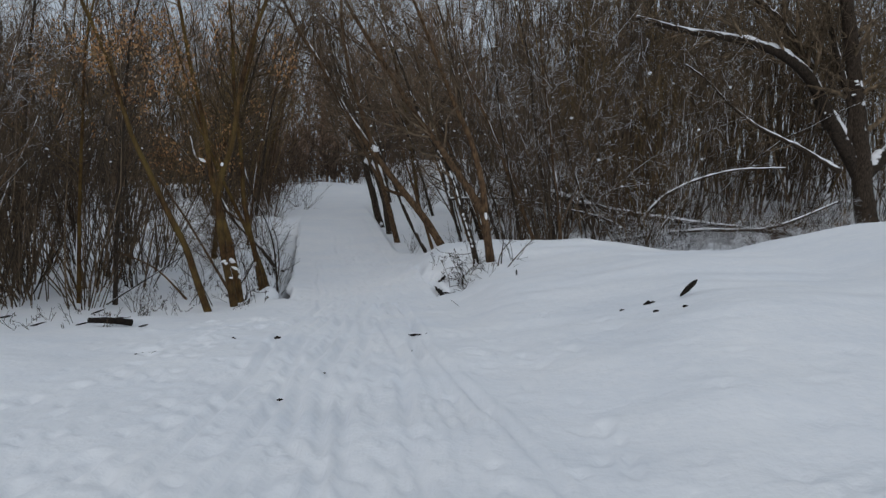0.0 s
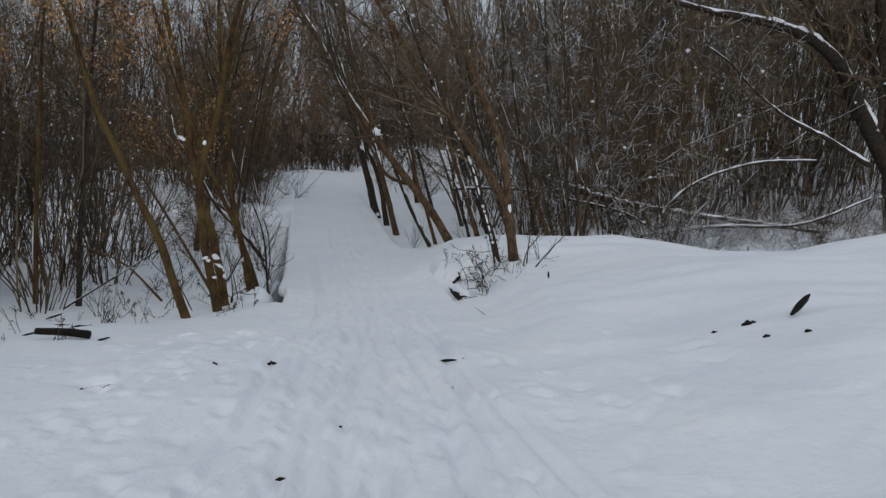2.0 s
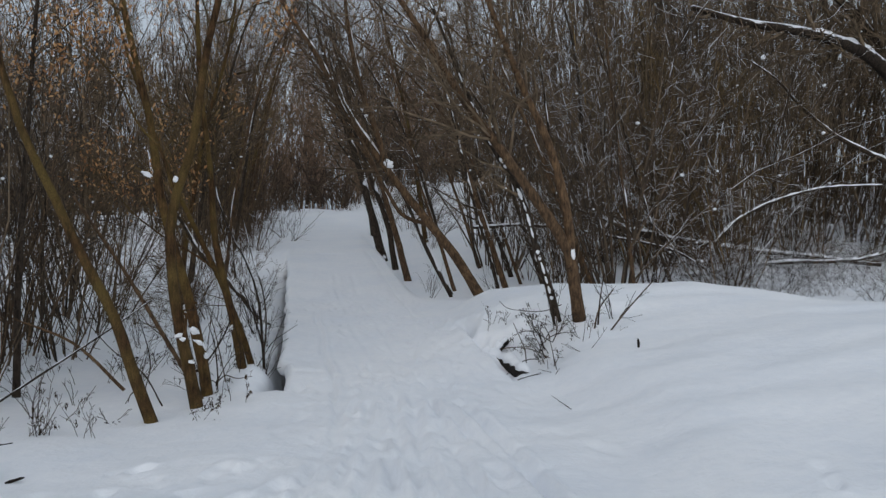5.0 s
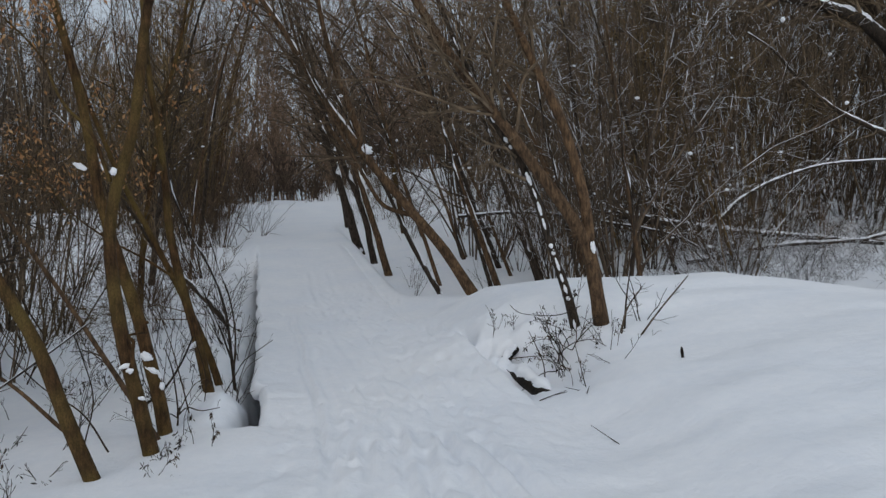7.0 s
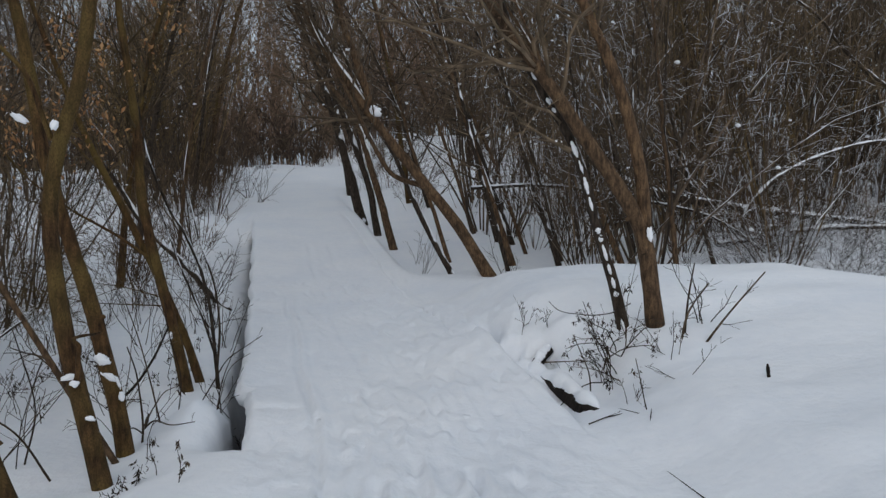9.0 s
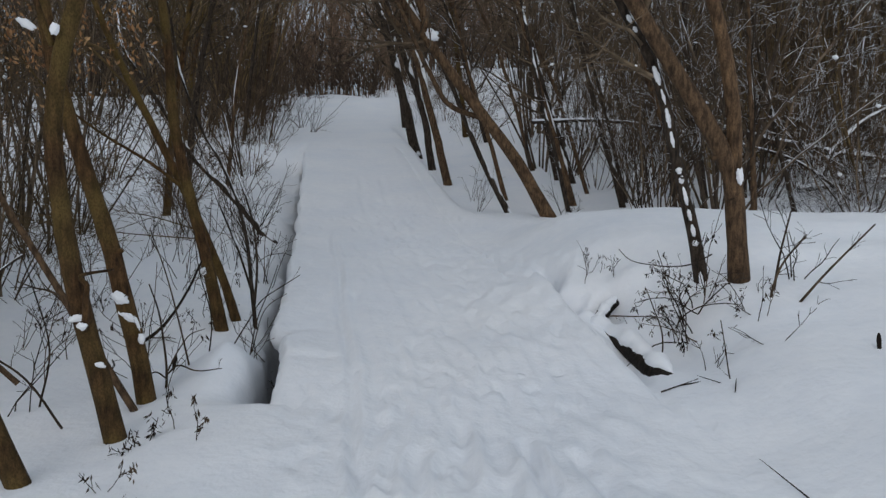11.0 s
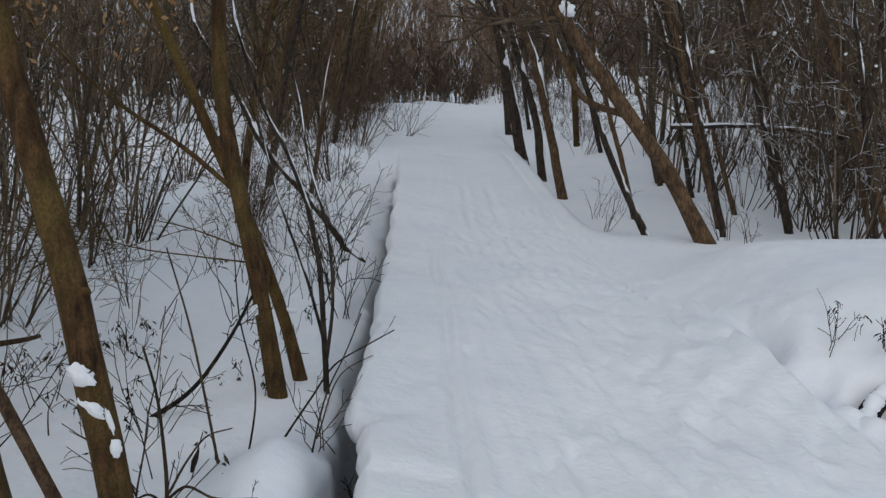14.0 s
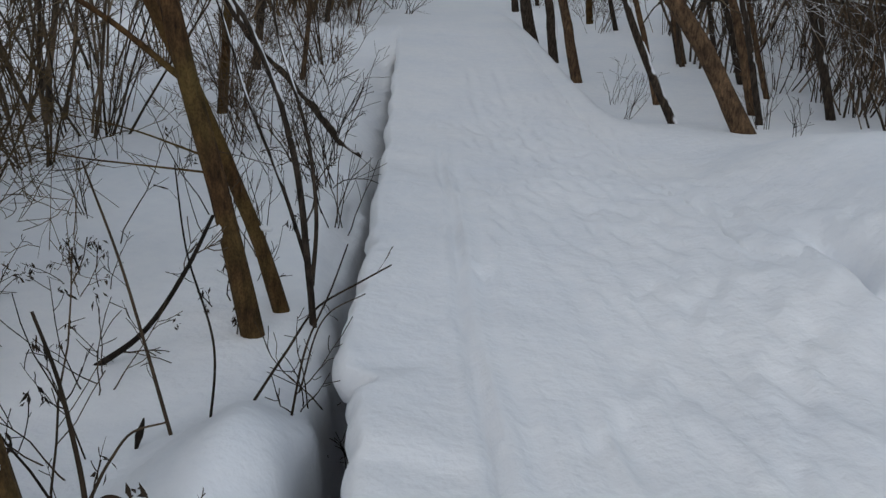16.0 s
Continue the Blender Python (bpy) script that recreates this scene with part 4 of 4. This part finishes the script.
# ---- the thicket ----
def thicket_shrub(seed, stems, height, spread, branch, twig, bark, stout=0.03, reach=1.1, first=0.22):
    """One leafless shrub of several stems, its origin at the foot."""
    r = np.random.default_rng(seed)
    t = thing("willow_shrub", 0, 0, 0, "leafless brown willow shrub of many thin stems in snow", "shrub", "thicket shrubs")
    ang = r.uniform(0, 6.28, stems)
    ways = np.stack([np.cos(ang) * spread, np.sin(ang) * spread, np.ones(stems)], -1) + r.normal(0, 0.07, (stems, 3))
    ways /= np.linalg.norm(ways, axis=1, keepdims=True)
    base = np.stack([np.cos(ang) * 0.18, np.sin(ang) * 0.18, np.full(stems, -0.25)], -1) * r.uniform(0.4, 1.6, (stems, 1)) * np.array([1, 1, 0.8])
    ln = height * r.uniform(0.6, 1.1, stems)
    lines = sprays(r, base, ways, ln, 9, 0.012, 0.10)
    rad = (stout * r.uniform(0.5, 1.2, stems))[:, None] * np.linspace(1, 0.22, 9)
    for k in range(stems):
        w = Wood()
        w.add(lines[k], rad[k], 4)
        part("stem", w.mesh("stem", bark), t)
    w = Wood()
    bp, br = shoots(r, lines, rad, branch, first, 0.98, reach, 0.72, 4, 0.03, 0.20, 0.5)
    w.add(bp, np.maximum(br, 0.004), 3)
    tp, tr = shoots(r, bp, np.maximum(br, 0.006), twig, 0.15, 1.0, reach * 0.45, 0.85, 2, 0.03, 0.12, 0.55)
    w.add(tp, np.maximum(tr, 0.0038), 3)
    tagged(part("crown", w.mesh("crown", bark), t), kind="stuff")
    at = bp[r.choice(len(bp), max(3, len(bp) // 34), replace=False), 1] + np.array([0, 0, 0.01])
    tagged(part("snow_clumps", clumps(r, at, 0.021), t, "small clumps of snow caught on twigs"), kind="stuff")
    return t


kinds = [thicket_shrub(301, 11, 7.0, 0.30, 8, 4, TWIG_SNOWY, 0.022, 1.2, 0.30),
         thicket_shrub(302, 13, 4.8, 0.34, 7, 4, TWIG_RED, 0.018, 1.0, 0.25),
         thicket_shrub(303, 8, 8.4, 0.20, 10, 4, TWIG_OLIVE, 0.028, 1.3, 0.32),
         thicket_shrub(304, 12, 3.8, 0.55, 6, 4, TWIG_SNOWY, 0.015, 0.9),
         thicket_shrub(305, 7, 9.0, 0.26, 12, 4, TWIG, 0.034, 1.4, 0.34),
         thicket_shrub(306, 11, 2.6, 0.42, 6, 6, TWIG_RED, 0.010, 0.7),
         thicket_shrub(307, 16, 4.4, 0.30, 4, 4, TWIG, 0.015, 0.9, 0.32),
         thicket_shrub(308, 12, 1.9, 1.15, 5, 4, BARK_DARK, 0.013, 0.7, 0.1)]
used = set()


def plant(kind, x, y, size, r):
    m = Matrix.Translation((x, y, ground_z(x, y))) @ Matrix.Rotation(r.uniform(0, 6.28), 4, "Z") @ Matrix.Rotation(r.normal(0, 0.13), 4, "X") @ Matrix.Diagonal((size, size, size, 1))
    if kind not in used:
        used.add(kind)
        kinds[kind].matrix_basis = m
        return
    ob = copy_thing(kinds[kind], Matrix())
    ob.matrix_basis = m


r = np.random.default_rng(77)


def scatter(count, x0, x1, y0, y1, allowed, choice, gap, sizes=(0.8, 1.15)):
    placed, tries = [], 0
    while len(placed) < count and tries < count * 60:
        tries += 1
        x, y = r.uniform(x0, x1), r.uniform(y0, y1)
        if not allowed(x, y) or any((x - a) ** 2 + (y - b) ** 2 < gap * gap for a, b in placed):
            continue
        placed.append((x, y))
        plant(int(r.choice(choice)), x, y, r.uniform(*sizes), r)


def west_edge(y):
    return float(np.interp(y, [5, 11, 12, 14, 16, 17.2, 20, 24, 30, 45], [-7.5, -6.35, -6.0, -6.0, -6.3, -6.6, -7.3, -8.0, -7.8, -10]))


scatter(24, -20, -5.5, 9.5, 30, lambda x, y: x < west_edge(y) - 0.6 and x > -6 - 0.62 * y, [0, 1, 2, 2, 4, 4], 0.95)
scatter(11, -9, -4.5, 19, 31, lambda x, y: x < deck_left(y) - 0.9, [1, 5, 6, 5], 0.6, (0.6, 0.95))
scatter(14, 0.6, 6, 20, 32, lambda x, y: x > deck_right(y) + 2.6, [0, 1, 1, 2, 3, 4], 0.85)
scatter(9, -11, -5.9, 11.3, 16.5, lambda x, y: x < west_edge(y), [1, 6, 1, 0, 6], 0.7, (0.8, 1.1))
scatter(12, 4, 15, 18, 24, lambda x, y: True, [5, 7, 5], 0.9, (0.45, 0.75))
scatter(46, 4, 22, 26.2, 34, lambda x, y: x < 0.62 * y + 3 and (x < 10.5 or y > 28), [0, 1, 2, 2, 4, 4], 0.85, (0.9, 1.25))
scatter(24, -26, -7, 30, 44, lambda x, y: x < deck_left(y) - 1.6, [0, 2, 4, 4], 1.2, (1.0, 1.4))
scatter(40, -5, 27, 31, 44, lambda x, y: x > deck_right(y) + 3.0 + 0.3 * (y - 31), [1, 2, 4, 4], 1.1, (1.3, 1.7))
scatter(18, -12, -5, 28, 46, lambda x, y: -3.5 < x - deck_left(y) < -0.7, [5, 5, 1, 5], 0.7, (0.6, 1.0))
scatter(12, -9, 2, 31, 46, lambda x, y: 1.2 < x - deck_right(y) < 4, [5, 1, 5], 0.7, (0.6, 1.0))
scatter(24, -18, 4, 47, 52, lambda x, y: True, [5], 1.0, (0.7, 1.05))
scatter(16, -24, 8, 50, 58, lambda x, y: not -12.5 < x < 0, [1, 2, 4, 4], 0.9, (1.5, 1.9))

scatter(10, -14, -7, 31, 46, lambda x, y: -5.5 < x - deck_left(y) < -1.6, [2, 4, 1], 0.9, (0.9, 1.2))
scatter(17, -14, -5.9, 11.2, 21, lambda x, y: x < west_edge(y) and x > -2 - 0.6 * y, [6, 6, 6, 1], 0.7, (0.8, 1.25))
scatter(7, 1.2, 3.4, 19.8, 25, lambda x, y: True, [6, 6, 3], 0.5, (0.6, 1.0))
scatter(14, 0.8, 9, 26.5, 30, lambda x, y: True, [6, 1, 6, 0], 0.6, (0.9, 1.3))
scatter(8, -8.8, -6.1, 13.6, 18.5, lambda x, y: x < west_edge(y), [6, 6, 1], 0.6, (0.8, 1.1))
scatter(16, 5, 12.5, 20.0, 24.5, lambda x, y: True, [7], 0.6, (0.5, 0.8))
scatter(26, 2.6, 14, 18.0, 22.5, lambda x, y: x > 0.6 * (y - 15), [7], 0.6, (0.35, 0.6))
scatter(26, 4, 17, 26, 31, lambda x, y: True, [7, 7, 3], 0.7, (0.9, 1.3))


# ---- far woods ----
def far_woods(seed, count, x0, x1, y0, y1, lo, hi, reach=2.6, bark=None, stout=1.0):
    rr = np.random.default_rng(seed)
    x, y = rr.uniform(x0, x1, count), rr.uniform(y0, y1, count)
    z = land(x, y)
    base = np.stack([x, y, z - 0.2], -1)
    ways = np.stack([rr.normal(0, 0.12, count), rr.normal(0, 0.12, count), np.ones(count)], -1)
    ways /= np.linalg.norm(ways, axis=1, keepdims=True)
    lines = sprays(rr, base, ways, rr.uniform(lo, hi, count), 5, 0.01, 0.05)
    rad = stout * rr.uniform(0.05, 0.13, count)[:, None] * np.linspace(1, 0.25, 5)
    w = Wood()
    w.add(lines, rad, 4)
    bp, br = shoots(rr, lines, rad, 14, 0.15, 1.0, reach, 0.55, 3, 0.05, 0.1, 0.4)
    w.add(bp, np.maximum(br, 0.020), 3)
    tp, tr = shoots(rr, bp, np.maximum(br, 0.014), 4, 0.2, 1.0, reach * 0.55, 0.6, 2, 0.05, 0.1, 0.6)
    w.add(tp, np.maximum(tr, 0.0155), 3)
    ob = new("far_woods", w.mesh("far_woods", bark or TWIG))
    return tagged(ob, "distant leafless brown woods behind the clearing", "woods", kind="stuff")


far_woods(401, 360, -62, 62, 60, 86, 10, 18, 2.8, TWIG_FAR_LIGHTENED, 0.5)
far_woods(402, 240, 5, 44, 40, 60, 12, 19, 2.8, TWIG, 0.7)
far_woods(403, 110, -42, -16, 40, 60, 8, 12, 2.6, TWIG, 0.6)
far_woods(405, 170, -26, 14, 49, 58, 1.5, 3.6, 1.0, TWIG_FAR_LIGHTENED, 0.3)
far_woods(406, 190, -36, 12, 59, 80, 3.0, 6.5, 1.7, TWIG_FAR_LIGHTENED, 0.3)
far_woods(407, 260, -24, 4, 60, 84, 8, 19, 2.6, TWIG_FAR_LIGHTENED, 0.35)
far_woods(404, 30, -30, 30, -26, -14, 6, 10)


# ---- low growth and litter ----
def weed(name, label, x, y, stems, height, seed, lean=0.5, thick=0.006, leafy=0, z=None):
    rr = np.random.default_rng(seed)
    t = thing(name, x, y, ground_z(x, y) if z is None else z, label, "weed", "dead stalks in the snow")
    ways = np.stack([rr.normal(0, lean, stems), rr.normal(0, lean, stems), np.ones(stems)], -1)
    ways /= np.linalg.norm(ways, axis=1, keepdims=True)
    base = np.stack([rr.normal(0, 0.06, stems), rr.normal(0, 0.06, stems), np.full(stems, -0.06)], -1)
    lines = sprays(rr, base, ways, height * rr.uniform(0.5, 1.1, stems), 7, -0.16 if leafy > 20 else 0.0, 0.13 if leafy < 20 else 0.2)
    rad = np.full((stems, 1), thick * 0.75) * np.linspace(1, 0.45, 7)
    bp, br = shoots(rr, lines, rad, 4, 0.3, 1.0, height * 0.35, 0.75, 4, 0.03, 0.18, 0.7)
    for k in range(stems):
        w = Wood()
        w.add(lines[k], rad[k], 5)
        w.add(bp[k * 4:k * 4 + 4], np.maximum(br[k * 4:k * 4 + 4], 0.0022), 3)
        part("stalk", w.mesh("stalk", WEED), t)
    if leafy:
        at = bp[rr.choice(len(bp), min(leafy, len(bp)), replace=False), -1]
        me = leaves(rr, at, 6, 0.02, 0.042, 0.14)
        me.materials[0] = WEED
        tagged(part("leaves", me, t, "shrivelled dark leaves"), kind="stuff")
    return t


for k, (x, y, n, h, lean, thick, leafy) in enumerate([
        (-3.05, 14.35, 6, 0.6, 0.45, 0.005, 0), (-2.98, 14.75, 6, 0.7, 0.45, 0.005, 0), 
        (-2.9, 15.3, 8, 0.9, 0.45, 0.006, 0), (-3.75, 13.6, 3, 0.7, 0.5, 0.005, 4), (-4.0, 14.3, 5, 0.6, 0.6, 0.005, 6), (-4.69, 15.4, 5, 0.45, 0.5, 0.005, 10),
        (-4.9, 14.6, 4, 0.5, 0.5, 0.005, 6), (-5.3, 15.2, 4, 0.6, 0.4, 0.005, 6), (-4.4, 16.4, 4, 0.8, 0.4, 0.006, 2), (-5.6, 16.8, 5, 0.9, 0.3, 0.006, 2), (-6.2, 14.8, 4, 0.7, 0.4, 0.005, 4),
        (-3.6, 17.0, 7, 1.1, 0.45, 0.007, 0), (-4.0, 18.2, 7, 1.2, 0.45, 0.008, 0), (-4.3, 19.3, 6, 1.1, 0.5, 0.008, 0), (-3.9, 16.2, 5, 0.9, 0.5, 0.006, 0), (-2.90, 12.28, 2, 0.36, 0.12, 0.005, 8), (-3.18, 12.17, 3, 0.26, 0.9, 0.006, 10),
        (-3.1, 11.6, 3, 0.3, 0.7, 0.004, 6), (-3.9, 11.2, 4, 0.4, 0.5, 0.004, 3), (-4.4, 11.4, 4, 0.6, 0.4, 0.005, 3), (-4.3, 10.0, 3, 0.35, 0.3, 0.005, 8), (-5.0, 12.4, 5, 0.8, 0.4, 0.006, 3),
        (0.44, 13.85, 8, 0.65, 0.5, 0.008, 26), (0.50, 14.15, 5, 0.75, 0.25, 0.008, 22), (0.42, 14.05, 5, 0.65, 0.30, 0.009, 22), (0.34, 13.85, 7, 0.55, 0.4, 0.006, 24), (0.62, 14.2, 4, 0.8, 0.3, 0.006, 6), (0.85, 13.75, 5, 0.4, 0.7, 0.005, 6), (1.3, 14.2, 4, 0.8, 0.3, 0.008, 0),
        (-0.19, 15.14, 5, 0.42, 0.25, 0.004, 3), (0.12, 15.0, 2, 0.3, 0.8, 0.004, 2), (0.75, 13.1, 2, 0.5, 0.7, 0.005, 0), (0.35, 13.2, 3, 0.35, 0.9, 0.005, 0), (0.3, 19.0, 5, 0.6, 0.3, 0.005, 0),
        (-0.9, 22.5, 6, 0.9, 0.25, 0.006, 0), (0.4, 20.6, 6, 0.9, 0.25, 0.006, 0), (-1.0, 24.0, 6, 0.9, 0.25, 0.006, 0), (-5.5, 31.0, 9, 1.4, 0.3, 0.010, 0), (-6.2, 33.0, 9, 1.5, 0.3, 0.010, 0)]):
    weed("dead_weed", "dark dead stalks with shrivelled leaves standing in snow" if leafy else "bare dark twigs sticking out of the snow", x, y, n, h, 500 + k, lean, thick, leafy)


wr = np.random.default_rng(91)
for k in range(26):
    y = float(wr.uniform(9.6, 12.4))
    x = float(-3.7 - (12.4 - y) * 0.35 - wr.uniform(0, 1) ** 1.2 * 4.5)
    weed("dead_weed", "small dead twigs and stalks poking through the snow bank", x, y, int(wr.integers(1, 4)), float(wr.uniform(0.15, 0.55)), 800 + k, 0.7, 0.006, int(wr.integers(0, 4)))
for k in range(46):
    y = float(wr.uniform(12.6, 21.0))
    x = float(deck_left(y) - 0.5 - wr.uniform(0, 1) ** 1.3 * 4.0)
    tall = wr.random() < 0.45
    weed("dead_weed", "thin bare dead stalks rising from smooth snow", x, y, int(wr.integers(1, 4)), float(wr.uniform(0.8, 1.6) if tall else wr.uniform(0.3, 0.7)), 600 + k,
         0.22 if tall else 0.5, float(wr.uniform(0.004, 0.008)), int(wr.integers(0, 5)))


def chip(name, label, x, y, length, radius, yaw, tilt, seed, lift=0.0):
    """A broken bit of bark or stick on the snow."""
    rr = np.random.default_rng(seed)
    u = np.linspace(-0.5, 0.5, 6)
    line = np.stack([u * length * math.cos(yaw) * math.cos(tilt), u * length * math.sin(yaw) * math.cos(tilt), (u + 0.35) * length * math.sin(tilt) + rr.normal(0, radius * 0.2, 6)], -1)
    w = Wood()
    w.add(line, radius * np.array([0.5, 1.0, 1.15, 1.0, 0.85, 0.35]) * rr.uniform(0.8, 1.2, 6), 7)
    ob = new(name, w.mesh(name, WET))
    ob.location = (x, y, ground_z(x, y) + lift)
    return tagged(ob, label, "debris", "bits of wood on the snow")


for k, (x, y, ln, rad, yaw, tilt) in enumerate([(2.62, 8.2, 0.30, 0.026, 0.6, 0.5), (2.22, 8.25, 0.14, 0.03, 0.2, 0.1), (1.92, 8.22, 0.07, 0.02, 0.3, 0.2), (-0.3, 8.3, 0.13, 0.012, 0.1, 0.05), (-0.18, 8.33, 0.08, 0.012, 0.5, 0.0), (-0.39, 8.27, 0.07, 0.010, -0.4, 0.1), (-0.33, 7.34, 0.12, 0.010, -0.9, 0.1),
                                                (-1.75, 8.1, 0.08, 0.014, -0.3, 0.1), (-2.2, 8.05, 0.07, 0.012, -0.8, 0.1), (-2.85, 7.3, 0.12, 0.010, 0.3, 0.05), (-2.77, 7.33, 0.07, 0.012, 1.0, 0.1), (-2.92, 7.28, 0.06, 0.009, -0.5, 0.0), (1.22, 12.8, 0.12, 0.013, 1.6, 1.3), (2.15, 7.75, 0.06, 0.014, 0.1, 0.1),
                                                (2.4, 7.6, 0.06, 0.012, 0.1, 0.1), (-3.85, 9.85, 0.12, 0.012, 0.4, 0.2), (-4.6, 11.0, 0.24, 0.018, 0.2, 0.1), (-5.6, 10.6, 0.22, 0.010, 0.5, 0.2), (-6.3, 11.0, 0.3, 0.012, -0.2, 0.15), (-4.9, 10.5, 0.25, 0.009, 0.4, 0.2), (-6.9, 10.7, 0.26, 0.010, 0.8, 0.25), (-5.3, 11.8, 0.4, 0.010, -0.6, 0.3), (-5.0, 11.3, 0.26, 0.016, -0.3, 0.1), (-1.2, 5.6, 0.05, 0.008, 0.4, 0.0), (-1.0, 6.4, 0.05, 0.008, 1.1, 0.0)]):
    chip("wood_chip", "dark broken piece of bark and wood on trodden snow", x, y, ln, rad, yaw, tilt, 700 + k, -0.005 if ln < 0.28 else 0.03)

for k, (x, y, ln, yaw) in enumerate([(0.18, 11.6, 0.40, 1.9), (0.16, 13.0, 0.22, 0.2), (0.28, 12.9, 0.26, 2.6), (0.34, 12.75, 0.2, 1.2), (-3.54, 13.82, 0.12, 1.0)]):
    chip("fallen_twig", "thin dark twig lying on smooth snow", x, y, ln, 0.0035 if k < 4 else 0.012, yaw, 0.12 if k < 4 else 1.2, 760 + k, 0.01)

# snow stuck to the near trees
def snow_lump(x, y, z, sx, sz, roll, seed):
    """A flattened ragged patch of snow on bark: sx across, sz up, turned by roll in the upright plane."""
    bm = bmesh.new()
    bmesh.ops.create_icosphere(bm, subdivisions=4, radius=1.0)
    for v in bm.verts:
        q = v.co + Vector((seed * 7.3, seed * 3.1, 0))
        k = 1 + 0.55 * noise.noise(q * 1.1) + 0.30 * noise.noise(q * 2.7) + 0.10 * noise.noise(q * 7.0)
        v.co = Vector((v.co.x * sx * k, v.co.y * min(sx, sz) * 0.62 * (0.8 + 0.2 * k), v.co.z * sz * k))
    bmesh.ops.rotate(bm, verts=bm.verts, matrix=Matrix.Rotation(roll, 3, "Y"))
    me = bpy.data.meshes.new("snow_lump")
    bm.to_mesh(me)
    bm.free()
    me.materials.append(LOOSE)
    me.shade_smooth()
    ob = new("snow_lump", me)
    ob.location = (x, y, z)
    tagged(ob, "ragged patch of white snow stuck to a tree trunk", "snow")


for k, lump in enumerate(((-3.525, 12.905, 0.345, 0.050, 0.036, 0.15), (-3.49, 12.905, 0.225, 0.050, 0.020, 0.45), (-3.428, 12.915, 0.175, 0.011, 0.045, -0.30), (-3.408, 12.915, 0.075, 0.022, 0.030, 0.1),
                          (-3.48, 12.235, 0.40, 0.045, 0.020, -0.2), (-3.43, 12.19, 0.37, 0.026, 0.020, 0.0), (-3.36, 12.23, 0.14, 0.030, 0.016, 0.3), (-4.00, 12.96, 2.02, 0.058, 0.026, 0.6),
                          (-3.47, 12.24, 1.93, 0.020, 0.030, 0.2), (-3.60, 14.79, 0.10, 0.022, 0.034, 0.2), (-3.49, 15.15, 0.02, 0.034, 0.016, 0.1), (0.785, 14.165, 1.04, 0.026, 0.055, -0.1),
                          (-1.74, 20.02, 2.55, 0.11, 0.07, 0.5))):
    snow_lump(*lump, k)
